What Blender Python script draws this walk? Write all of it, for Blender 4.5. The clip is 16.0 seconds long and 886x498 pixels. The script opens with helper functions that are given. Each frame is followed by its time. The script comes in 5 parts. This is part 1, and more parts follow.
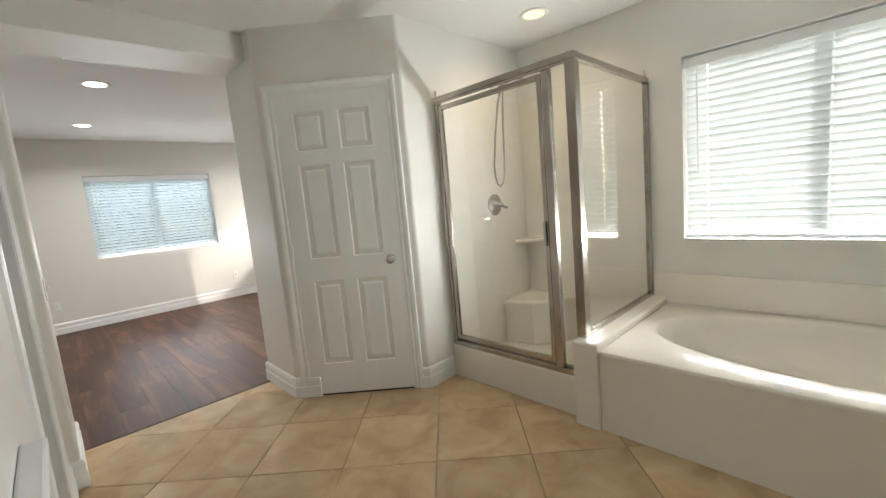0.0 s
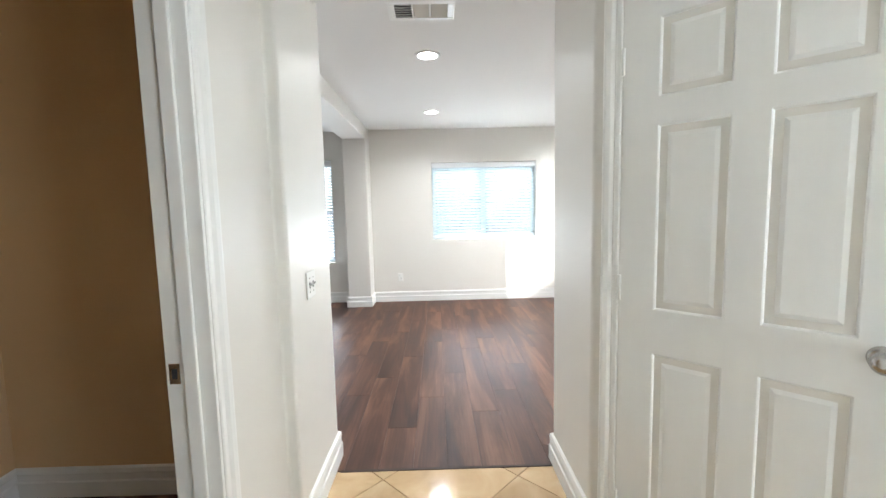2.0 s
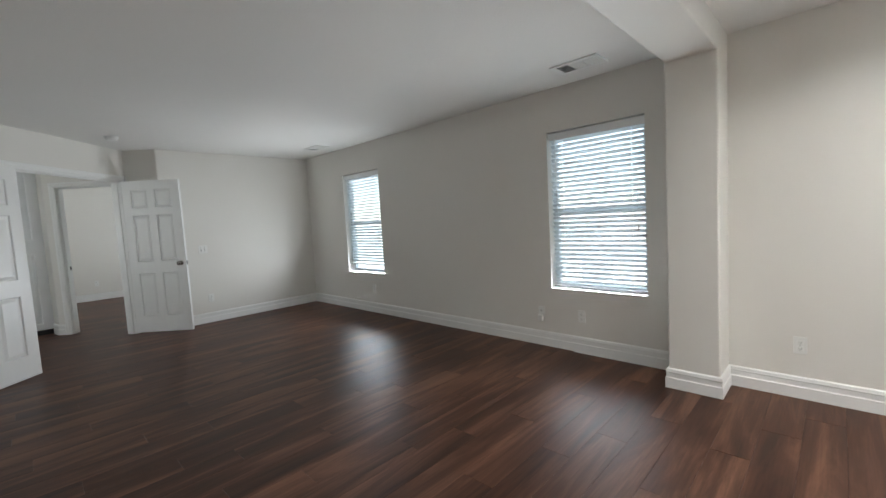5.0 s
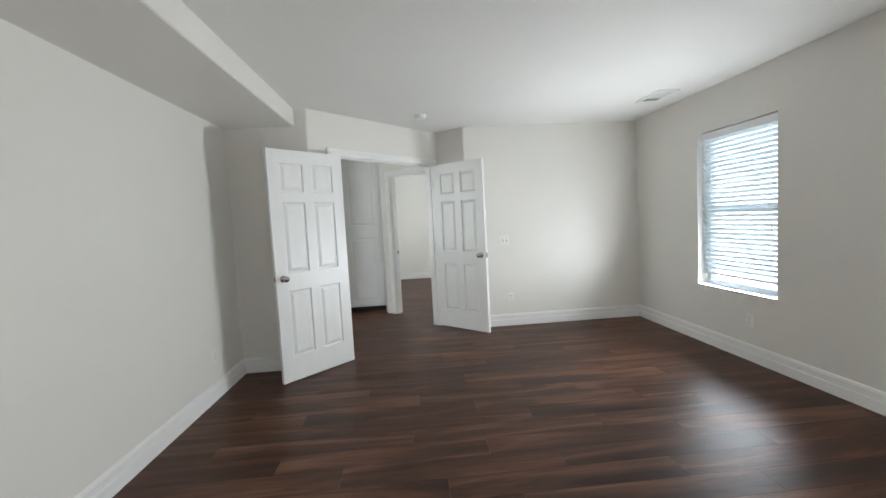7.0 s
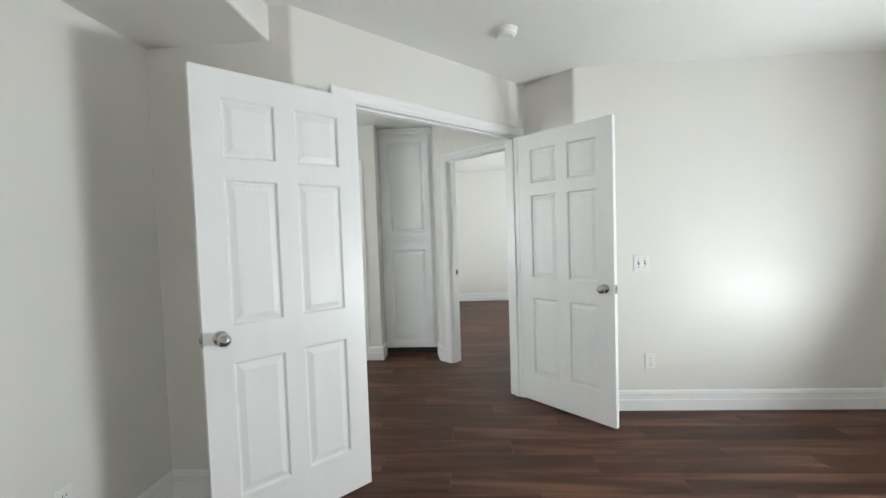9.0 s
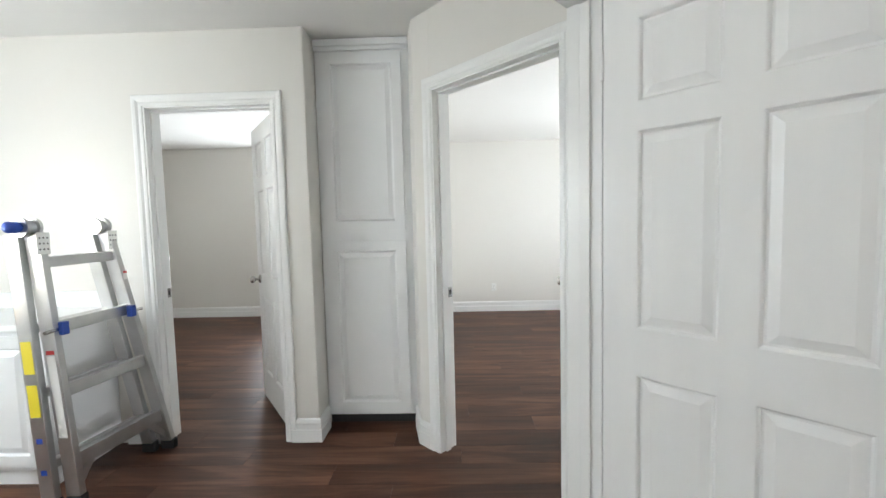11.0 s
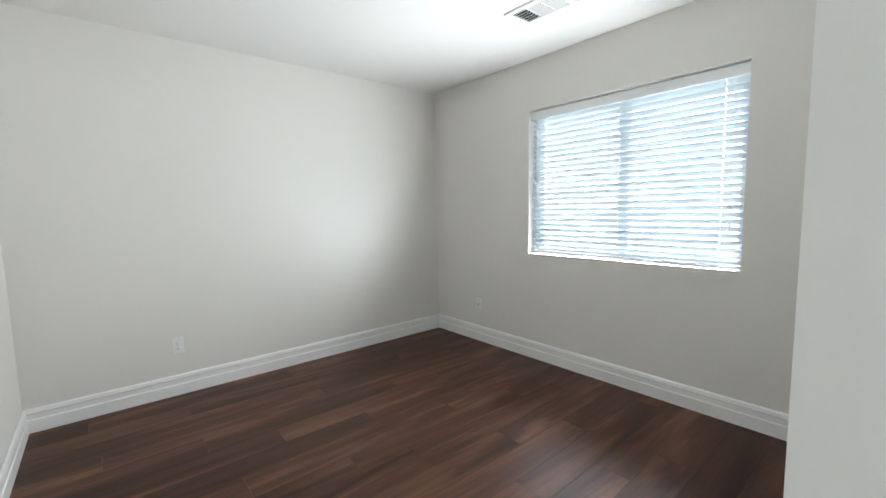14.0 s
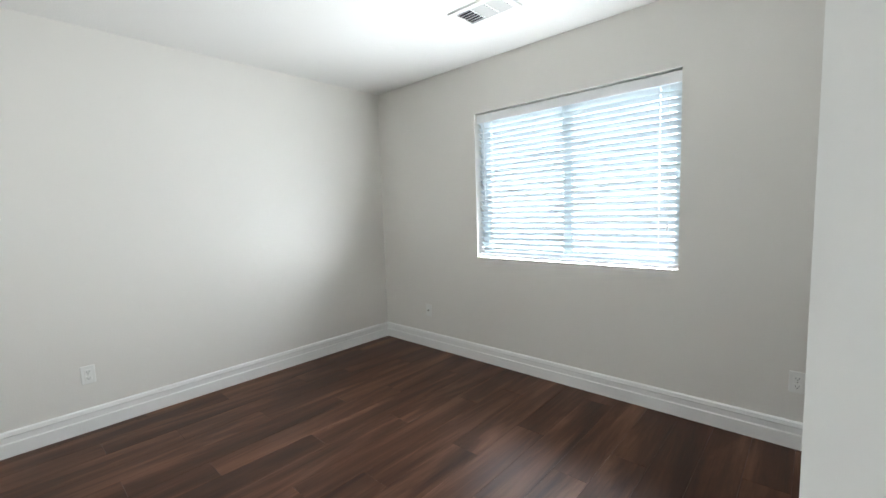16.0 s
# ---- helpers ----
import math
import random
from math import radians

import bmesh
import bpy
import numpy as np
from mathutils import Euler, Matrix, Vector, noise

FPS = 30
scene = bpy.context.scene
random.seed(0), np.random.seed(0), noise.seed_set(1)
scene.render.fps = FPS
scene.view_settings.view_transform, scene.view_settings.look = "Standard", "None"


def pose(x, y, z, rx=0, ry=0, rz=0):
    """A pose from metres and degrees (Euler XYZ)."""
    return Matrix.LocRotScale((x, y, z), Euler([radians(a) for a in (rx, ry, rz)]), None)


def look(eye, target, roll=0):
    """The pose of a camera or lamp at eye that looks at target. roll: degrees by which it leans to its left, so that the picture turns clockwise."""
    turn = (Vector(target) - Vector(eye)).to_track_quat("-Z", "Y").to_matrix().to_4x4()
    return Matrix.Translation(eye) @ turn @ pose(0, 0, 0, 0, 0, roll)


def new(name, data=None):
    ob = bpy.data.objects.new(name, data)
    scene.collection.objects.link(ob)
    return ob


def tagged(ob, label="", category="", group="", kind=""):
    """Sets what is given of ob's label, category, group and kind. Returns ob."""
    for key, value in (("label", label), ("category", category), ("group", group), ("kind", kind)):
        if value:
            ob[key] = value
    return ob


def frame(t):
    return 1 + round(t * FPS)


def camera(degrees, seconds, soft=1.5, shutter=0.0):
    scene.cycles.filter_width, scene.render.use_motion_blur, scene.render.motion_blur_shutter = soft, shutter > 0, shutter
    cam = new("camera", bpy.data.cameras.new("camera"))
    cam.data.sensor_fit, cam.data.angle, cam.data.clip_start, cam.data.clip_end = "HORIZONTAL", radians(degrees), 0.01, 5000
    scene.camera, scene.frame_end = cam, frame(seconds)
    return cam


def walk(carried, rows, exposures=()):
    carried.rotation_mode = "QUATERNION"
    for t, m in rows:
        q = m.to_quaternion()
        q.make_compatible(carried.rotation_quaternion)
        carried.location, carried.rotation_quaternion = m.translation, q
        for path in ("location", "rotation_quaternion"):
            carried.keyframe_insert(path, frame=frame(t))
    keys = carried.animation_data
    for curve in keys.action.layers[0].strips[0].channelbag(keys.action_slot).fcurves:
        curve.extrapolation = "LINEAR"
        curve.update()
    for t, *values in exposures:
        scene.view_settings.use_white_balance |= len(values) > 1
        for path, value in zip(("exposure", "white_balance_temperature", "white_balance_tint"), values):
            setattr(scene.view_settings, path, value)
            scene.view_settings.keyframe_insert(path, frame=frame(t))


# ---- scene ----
cam = camera(94.6, 16.0)

PATH = [
    (0, (1.189, 0.796, 1.309), (2.561, 2.229, 1.056), -5.2),
    (0.5, (1.392, 0.959, 1.307), (2.249, 2.752, 1.08), -3.0),
    (1, (1.537, 1.198, 1.295), (1.982, 3.137, 1.085), -1.4),
    (1.5, (1.608, 1.601, 1.322), (1.808, 3.582, 1.132), -1.3),
    (2, (1.702, 2.024, 1.328), (1.728, 4.014, 1.135), -1.3),
    (2.5, (1.686, 2.485, 1.32), (1.629, 4.477, 1.148), -1.7),
    (3, (1.687, 2.925, 1.314), (1.55, 4.914, 1.149), -2.2),
    (3.5, (1.712, 3.389, 1.309), (1.423, 5.362, 1.143), -2.7),
    (4, (1.644, 3.803, 1.322), (1.099, 5.721, 1.163), -3.2),
    (4.5, (1.564, 4.158, 1.332), (0.616, 5.912, 1.181), -3.4),
    (5, (1.32, 4.456, 1.32), (-0.068, 5.888, 1.171), -3.3),
    (7.3, (-0.61, 5.154, 1.356), (-2.605, 5.212, 1.232), -3.0),
    (7.5, (-0.819, 5.156, 1.34), (-2.816, 5.169, 1.227), -2.9),
    (8, (-1.324, 5.147, 1.349), (-3.321, 5.077, 1.258), -2.5),
    (8.2, (-1.529, 5.122, 1.347), (-3.526, 5.026, 1.275), -2.4),
    (10.3, (-3.482, 4.985, 1.329), (-5.473, 4.84, 1.211), -1.3),
    (10.5, (-3.68, 4.958, 1.331), (-5.674, 4.853, 1.224), -1.3),
    (10.7, (-3.863, 4.937, 1.344), (-5.858, 4.858, 1.22), -1.3),
    (11, (-4.122, 4.957, 1.322), (-6.117, 4.903, 1.191), -1.4),
    (11.5, (-4.592, 4.967, 1.32), (-6.587, 4.991, 1.181), -1.5),
    (12, (-5.08, 4.921, 1.325), (-7.062, 5.145, 1.184), -1.3),
    (12.5, (-5.54, 4.987, 1.332), (-7.485, 5.433, 1.184), -1.5),
    (13, (-5.943, 5.009, 1.345), (-7.81, 5.703, 1.167), -1.7),
    (13.5, (-6.276, 5.13, 1.329), (-8.046, 6.039, 1.133), -1.6),
    (14, (-6.707, 5.163, 1.286), (-8.231, 6.443, 1.089), -1.1),
    (14.5, (-7.046, 5.292, 1.288), (-7.957, 7.061, 1.084), -1.9),
    (15, (-7.14, 5.337, 1.297), (-7.661, 7.255, 1.076), -1.8),
    (15.2, (-7.136, 5.333, 1.303), (-7.702, 7.239, 1.088), -1.9),
    (15.5, (-7.066, 5.297, 1.303), (-7.859, 7.123, 1.113), -2.1),
    (16, (-6.787, 5.217, 1.3), (-8.131, 6.687, 1.109), -1.9),
]
EXPOSURES = [(0, 2.2, 6500, 10), (0.5, 2.22, 6550, 10), (1, 2.52, 6150, 9), (2, 3.0, 6000, 8), (3, 2.58, 5800, 4), (3.5, 2.38, 5750, 4), (4, 2.12, 5850, 4), (4.5, 2.1, 6100, 8), (5, 2.35, 6250, 9),
             (7.5, 3.1, 6250, 8), (8.2, 3.2, 6250, 7), (10.5, 3.3, 6250, 9), (11.5, 3.6, 6300, 10), (12, 3.58, 6330, 10), (12.5, 3.38, 6350, 10), (13.5, 3.08, 6250, 10), (14, 3.0, 6200, 9), (14.5, 3.15, 6200, 9), (15, 3.25, 6200, 9), (15.5, 3.25, 6200, 9), (16, 3.08, 6200, 9)]
walk(cam, [(t, look(eye, target, roll)) for t, eye, target, roll in PATH], EXPOSURES)

SKY, SUN = 0.15, 2.0
DAYLIGHT, RISE = (0.95, 0.98, 1.0), 0.42
W_SITTING, W_EAST, W_BEDROOM, W_BATH, W_SMALL, W_THIRD, W_HALL = 2.6, 0.4, 6.3, 7.6, 7.0, 6.0, 0.68
LED_GLOW, LED_WATT = 3.0, 3.0
WARM_GLOW, WARM_WATT = 0.35, 0.55

# ---------- light ----------
world = bpy.data.worlds.new("sky")
scene.world = world
world.use_nodes = True
wn = world.node_tree
sky = wn.nodes.new("ShaderNodeTexSky")
sky.sky_type = 'NISHITA'
sky.sun_disc = False
sky.sun_elevation = radians(30.8)
sky.sun_rotation = radians(125)
bg = wn.nodes["Background"]
bg.inputs["Strength"].default_value = SKY
wn.links.new(sky.outputs[0], bg.inputs["Color"])

sun_lamp = bpy.data.lights.new("sun", 'SUN')
sun_lamp.energy = SUN
sun_lamp.angle = radians(0.4)
sun_lamp.color = (1.0, 0.94, 0.86)
sun = new("sun", sun_lamp)
sun.matrix_world = look((14.2, -9.2, 10.4), (0, 0, 0))

def sill_lamp(x, y, z, width, way, watts):
    """Lamp added in the opening: a sill strip for daylight the blind throws up."""
    d = bpy.data.lights.new("added_sill_strip", 'AREA')
    d.shape, d.size, d.size_y = 'RECTANGLE', width, 0.03
    d.energy = watts
    d.color = DAYLIGHT
    d.spread = radians(155)
    new("added_sill_strip", d).matrix_world = look((x, y, z), (x + way[0], y + way[1], z + RISE))


def outer_lamp(x, y, z0, z1, width, way, radiance, drop=0.0):
    """Lamp panel added outside a window, standing in for bright sky."""
    d = bpy.data.lights.new("added_sky_panel", 'AREA')
    d.shape, d.size, d.size_y = 'RECTANGLE', width, z1 - z0
    d.energy = radiance * math.pi * width * (z1 - z0)
    d.color = DAYLIGHT
    z = (z0 + z1) / 2
    new("added_sky_panel", d).matrix_world = look((x, y, z), (x + way[0], y + way[1], z - drop))


# Unseen panel added above the sitting room window to brighten its slats.
outer_lamp(2.39, 9.3, 2.5, 3.9, 2.2, (0, -1), 1.7, 1.25)
outer_lamp(-0.24, 8.195, 0.60, 2.05, 0.85, (0, -1), 0.34)
outer_lamp(-3.75, 8.195, 0.60, 2.05, 0.86, (0, -1), 0.34)
outer_lamp(4.42, 7.265, 0.91, 1.97, 0.86, (-1, 0), 0.2)
outer_lamp(4.42, 0.935, 0.90, 2.03, 1.37, (-1, 0), 0.15)
outer_lamp(-8.13, 8.115, 0.91, 2.05, 1.46, (0, -1), 0.42)
# Brightens the hall through a made-up window that is out of view.
outer_lamp(-4.98, 1.37, 0.92, 2.08, 1.06, (0, 1), W_HALL)
outer_lamp(-10.215, 2.76, 0.94, 2.05, 1.25, (1, 0), 0.25)
sill_lamp(2.39, 7.962, 0.914, 1.44, (0, -1), W_SITTING)
sill_lamp(-0.24, 8.027, 0.598, 0.84, (0, -1), W_BEDROOM * 0.38)
sill_lamp(-3.75, 8.027, 0.598, 0.85, (0, -1), W_BEDROOM * 0.85)
sill_lamp(4.252, 7.255, 0.908, 0.88, (-1, 0), W_EAST)
sill_lamp(4.252, 0.935, 0.903, 1.35, (-1, 0), W_BATH)
sill_lamp(-8.13, 7.947, 0.912, 1.44, (0, -1), W_SMALL)
sill_lamp(-10.047, 2.76, 0.939, 1.22, (1, 0), W_THIRD)

# ---------- helpers for building ----------
CEIL = 2.465


def link(nt, a, b):
    nt.links.new(a, b)


def material(name, color, color2=None, rough=0.5, metal=0.0, scale=4.0, fine=60.0, bump=0.05, spec=0.5, stretch=(1, 1, 1), amount=0.5):
    """Two tones mixed by coarse and fine noise, with fine relief."""
    m = bpy.data.materials.new(name)
    m.use_nodes = True
    nt = m.node_tree
    b = nt.nodes["Principled BSDF"]
    b.inputs["Roughness"].default_value = rough
    b.inputs["Metallic"].default_value = metal
    b.inputs["Specular IOR Level"].default_value = spec
    color2 = color2 or tuple(c * 0.94 for c in color)
    geo = nt.nodes.new("ShaderNodeNewGeometry")
    mp = nt.nodes.new("ShaderNodeMapping")
    mp.inputs["Scale"].default_value = stretch
    link(nt, geo.outputs["Position"], mp.inputs["Vector"])
    n1 = nt.nodes.new("ShaderNodeTexNoise")
    n1.inputs["Scale"].default_value = scale
    n1.inputs["Detail"].default_value = 6
    link(nt, mp.outputs[0], n1.inputs["Vector"])
    n2 = nt.nodes.new("ShaderNodeTexNoise")
    n2.inputs["Scale"].default_value = fine
    n2.inputs["Detail"].default_value = 3
    link(nt, mp.outputs[0], n2.inputs["Vector"])
    mix = nt.nodes.new("ShaderNodeMix")
    mix.data_type = 'RGBA'
    mix.inputs["A"].default_value = (*color, 1)
    mix.inputs["B"].default_value = (*color2, 1)
    mr = nt.nodes.new("ShaderNodeMapRange")
    mr.inputs["From Min"].default_value = 0.5 - amount * 0.5
    mr.inputs["From Max"].default_value = 0.5 + amount * 0.5
    link(nt, n1.outputs[0], mr.inputs["Value"])
    link(nt, mr.outputs[0], mix.inputs["Factor"])
    link(nt, mix.outputs["Result"], b.inputs["Base Color"])
    if bump:
        bp = nt.nodes.new("ShaderNodeBump")
        bp.inputs["Strength"].default_value = bump
        bp.inputs["Distance"].default_value = 0.01
        link(nt, n2.outputs[0], bp.inputs["Height"])
        link(nt, bp.outputs[0], b.inputs["Normal"])
    return m


WALL = material("wall_paint", (0.755, 0.735, 0.69), (0.735, 0.715, 0.67), rough=0.42, scale=1.3, fine=120, bump=0.05, spec=0.42)
CEILING = material("ceiling_paint", (0.79, 0.78, 0.75), (0.77, 0.76, 0.73), rough=0.75, scale=1.1, fine=90, bump=0.16, spec=0.2)
TRIM = material("white_trim_paint", (0.84, 0.84, 0.82), (0.81, 0.81, 0.79), rough=0.32, scale=3, fine=40, bump=0.02)
DOOR = material("white_door_paint", (0.83, 0.83, 0.81), (0.80, 0.80, 0.785), rough=0.36, scale=5, fine=30, bump=0.03, stretch=(3, 3, 0.4))
CABINET = material("white_cabinet_paint", (0.85, 0.86, 0.86), (0.82, 0.83, 0.83), rough=0.28, scale=3, fine=50, bump=0.02)
PLASTIC = material("white_plastic", (0.82, 0.82, 0.79), rough=0.35, bump=0.0)
DARK = material("dark_slot", (0.03, 0.03, 0.03), rough=0.7, bump=0.0)
STEEL = material("brushed_nickel", (0.55, 0.54, 0.52), (0.45, 0.44, 0.42), rough=0.25, metal=1.0, scale=20, fine=200, bump=0.02)
CHROME = material("chrome", (0.72, 0.72, 0.73), (0.66, 0.66, 0.67), rough=0.10, metal=1.0, scale=8, bump=0.0)
SHOWER_METAL = material("aged_nickel_frame", (0.56, 0.52, 0.47), (0.42, 0.39, 0.35), rough=0.22, metal=1.0, scale=6, fine=120, bump=0.03)
ALUMINIUM = material("aluminium", (0.62, 0.62, 0.61), (0.50, 0.50, 0.50), rough=0.34, metal=1.0, scale=9, fine=150, bump=0.05)
ACRYLIC = material("cream_acrylic", (0.80, 0.76, 0.68), (0.78, 0.735, 0.655), rough=0.14, scale=2, fine=30, bump=0.01)
BLIND_RAIL = material("blind_rail", (0.84, 0.85, 0.85), rough=0.4, bump=0.0)
BLUE = material("blue_plastic", (0.015, 0.06, 0.35), rough=0.4, bump=0.02)
YELLOW = material("yellow_sticker", (0.80, 0.66, 0.03), rough=0.5, bump=0.0)
RED = material("red_sticker", (0.5, 0.03, 0.03), rough=0.5, bump=0.0)
RUBBER = material("black_rubber", (0.02, 0.02, 0.02), rough=0.8, bump=0.05)
VINYL = material("white_vinyl_frame", (0.80, 0.81, 0.82), rough=0.4, bump=0.0)
GROUT = material("grout", (0.42, 0.34, 0.25), (0.36, 0.29, 0.21), rough=0.8, scale=12, bump=0.1)
SUBFLOOR = material("subfloor", (0.05, 0.03, 0.022), rough=0.8, bump=0.1)
GRASS_DIRT = material("ground_earth", (0.20, 0.19, 0.12), (0.11, 0.13, 0.06), rough=0.95, scale=0.4, fine=8, bump=0.4)
STUCCO = material("stucco", (0.62, 0.54, 0.43), (0.56, 0.48, 0.38), rough=0.9, scale=1, fine=40, bump=0.3)
ROOF = material("roof_tile", (0.30, 0.15, 0.10), (0.22, 0.12, 0.09), rough=0.85, scale=2, fine=14, bump=0.5)
BARK = material("bark", (0.16, 0.11, 0.07), (0.09, 0.06, 0.04), rough=0.9, scale=8, fine=40, bump=0.6)


def glass_material(name, tint=(0.97, 0.99, 0.98)):
    m = bpy.data.materials.new(name)
    m.use_nodes = True
    b = m.node_tree.nodes["Principled BSDF"]
    b.inputs["Base Color"].default_value = (*tint, 1)
    b.inputs["Roughness"].default_value = 0.0
    b.inputs["IOR"].default_value = 1.45
    b.inputs["Transmission Weight"].default_value = 1.0
    return m


GLASS = glass_material("clear_glass")
MIRROR = material("mirror", (0.90, 0.92, 0.91), rough=0.0, metal=1.0, bump=0.0)


def slat_material(name="blind_slat_vinyl", share=0.5):
    """White vinyl that lets some daylight through."""
    m = bpy.data.materials.new(name)
    m.use_nodes = True
    nt = m.node_tree
    b = nt.nodes["Principled BSDF"]
    b.inputs["Base Color"].default_value = (0.82, 0.84, 0.84, 1)
    b.inputs["Roughness"].default_value = 0.42
    tr = nt.nodes.new("ShaderNodeBsdfTranslucent")
    tr.inputs["Color"].default_value = (0.82, 0.86, 0.87, 1)
    mix = nt.nodes.new("ShaderNodeMixShader")
    mix.inputs[0].default_value = share
    out = nt.nodes["Material Output"]
    link(nt, b.outputs[0], mix.inputs[1])
    link(nt, tr.outputs[0], mix.inputs[2])
    link(nt, mix.outputs[0], out.inputs["Surface"])
    return m


SLAT = slat_material()
# Same vinyl; translucency set per window to brighten or dim the lit slats.
SLAT_BRIGHTENED = slat_material("brightened_slat_vinyl", 0.68)
SLAT_SUNNY = slat_material("sun_dimmed_slat_vinyl", 0.06)
SLAT_DIMMED = slat_material("dimmed_slat_vinyl", 0.22)
# Translucency added so that the backlit frames look brighter.
FRAME_VINYL = slat_material("window_vinyl", 0.4)


def wood_material():
    """Dark vinyl planks: grain along y, each plank its own tone."""
    m = bpy.data.materials.new("dark_wood_plank")
    m.use_nodes = True
    nt = m.node_tree
    N = nt.nodes.new
    b = nt.nodes["Principled BSDF"]
    geo, info = N("ShaderNodeNewGeometry"), N("ShaderNodeObjectInfo")
    sc = N("ShaderNodeVectorMath")
    sc.operation = 'SCALE'
    comb = N("ShaderNodeCombineXYZ")
    link(nt, info.outputs["Random"], comb.inputs[0])
    link(nt, info.outputs["Random"], comb.inputs[1])
    link(nt, info.outputs["Random"], comb.inputs[2])
    link(nt, comb.outputs[0], sc.inputs[0])
    sc.inputs["Scale"].default_value = 37.0
    add = N("ShaderNodeVectorMath")
    link(nt, geo.outputs["Position"], add.inputs[0])
    link(nt, sc.outputs[0], add.inputs[1])
    mp = N("ShaderNodeMapping")
    mp.inputs["Scale"].default_value = (6.5, 0.75, 6.5)
    link(nt, add.outputs[0], mp.inputs["Vector"])
    n1 = N("ShaderNodeTexNoise")
    b.inputs["Specular IOR Level"].default_value = 0.23
    n1.inputs["Scale"].default_value = 1.0
    n1.inputs["Detail"].default_value = 8
    n1.inputs["Roughness"].default_value = 0.58
    n1.inputs["Distortion"].default_value = 0.6
    link(nt, mp.outputs[0], n1.inputs["Vector"])
    mp2 = N("ShaderNodeMapping")
    mp2.inputs["Scale"].default_value = (90, 2.5, 90)
    link(nt, add.outputs[0], mp2.inputs["Vector"])
    n2 = N("ShaderNodeTexNoise")
    n2.inputs["Scale"].default_value = 1.0
    n2.inputs["Detail"].default_value = 4
    link(nt, mp2.outputs[0], n2.inputs["Vector"])
    ramp = N("ShaderNodeValToRGB")
    e = ramp.color_ramp.elements
    e[0].position, e[0].color = 0.34, (0.033, 0.0134, 0.008, 1)
    e[1].position, e[1].color = 0.66, (0.175, 0.083, 0.049, 1)
    mid = ramp.color_ramp.elements.new(0.5)
    mid.color = (0.076, 0.0325, 0.019, 1)
    link(nt, n1.outputs[0], ramp.inputs[0])
    hsv = N("ShaderNodeHueSaturation")
    link(nt, ramp.outputs[0], hsv.inputs["Color"])
    mr = N("ShaderNodeMapRange")
    mr.inputs["To Min"].default_value, mr.inputs["To Max"].default_value = 0.92, 1.08
    link(nt, info.outputs["Random"], mr.inputs["Value"])
    link(nt, mr.outputs[0], hsv.inputs["Value"])
    mul = N("ShaderNodeMix")
    mul.data_type, mul.blend_type = 'RGBA', 'MULTIPLY'
    mul.inputs["Factor"].default_value = 0.5
    link(nt, hsv.outputs[0], mul.inputs["A"])
    mr2 = N("ShaderNodeMapRange")
    mr2.inputs["From Min"].default_value, mr2.inputs["From Max"].default_value = 0.3, 0.7
    mr2.inputs["To Min"].default_value, mr2.inputs["To Max"].default_value = 0.6, 1.15
    link(nt, n2.outputs[0], mr2.inputs["Value"])
    link(nt, mr2.outputs[0], mul.inputs["B"])
    link(nt, mul.outputs["Result"], b.inputs["Base Color"])
    rr = N("ShaderNodeMapRange")
    rr.inputs["To Min"].default_value, rr.inputs["To Max"].default_value = 0.36, 0.48
    link(nt, n1.outputs[0], rr.inputs["Value"])
    link(nt, rr.outputs[0], b.inputs["Roughness"])
    bp = N("ShaderNodeBump")
    bp.inputs["Strength"].default_value = 0.12
    bp.inputs["Distance"].default_value = 0.004
    link(nt, n2.outputs[0], bp.inputs["Height"])
    link(nt, bp.outputs[0], b.inputs["Normal"])
    return m


WOOD = wood_material()


def tile_material():
    m = bpy.data.materials.new("beige_marble_tile")
    m.use_nodes = True
    nt = m.node_tree
    N = nt.nodes.new
    b = nt.nodes["Principled BSDF"]
    geo, info = N("ShaderNodeNewGeometry"), N("ShaderNodeObjectInfo")
    comb = N("ShaderNodeCombineXYZ")
    for i in range(3):
        link(nt, info.outputs["Random"], comb.inputs[i])
    sc = N("ShaderNodeVectorMath")
    sc.operation = 'SCALE'
    sc.inputs["Scale"].default_value = 23.0
    link(nt, comb.outputs[0], sc.inputs[0])
    add = N("ShaderNodeVectorMath")
    link(nt, geo.outputs["Position"], add.inputs[0])
    link(nt, sc.outputs[0], add.inputs[1])
    n1 = N("ShaderNodeTexNoise")
    n1.inputs["Scale"].default_value, n1.inputs["Detail"].default_value = 5.0, 9
    n1.inputs["Distortion"].default_value = 0.7
    link(nt, add.outputs[0], n1.inputs["Vector"])
    ramp = N("ShaderNodeValToRGB")
    e = ramp.color_ramp.elements
    e[0].position, e[0].color = 0.33, (0.45, 0.31, 0.165, 1)
    e[1].position, e[1].color = 0.72, (0.60, 0.45, 0.275, 1)
    mid = e.new(0.5)
    mid.color = (0.53, 0.38, 0.215, 1)
    link(nt, n1.outputs[0], ramp.inputs[0])
    hsv = N("ShaderNodeHueSaturation")
    mr = N("ShaderNodeMapRange")
    mr.inputs["To Min"].default_value, mr.inputs["To Max"].default_value = 0.9, 1.1
    link(nt, info.outputs["Random"], mr.inputs["Value"])
    link(nt, mr.outputs[0], hsv.inputs["Value"])
    link(nt, ramp.outputs[0], hsv.inputs["Color"])
    link(nt, hsv.outputs[0], b.inputs["Base Color"])
    b.inputs["Roughness"].default_value = 0.12
    bp = N("ShaderNodeBump")
    bp.inputs["Strength"].default_value = 0.06
    bp.inputs["Distance"].default_value = 0.01
    link(nt, n1.outputs[0], bp.inputs["Height"])
    link(nt, bp.outputs[0], b.inputs["Normal"])
    return m


TILE = tile_material()


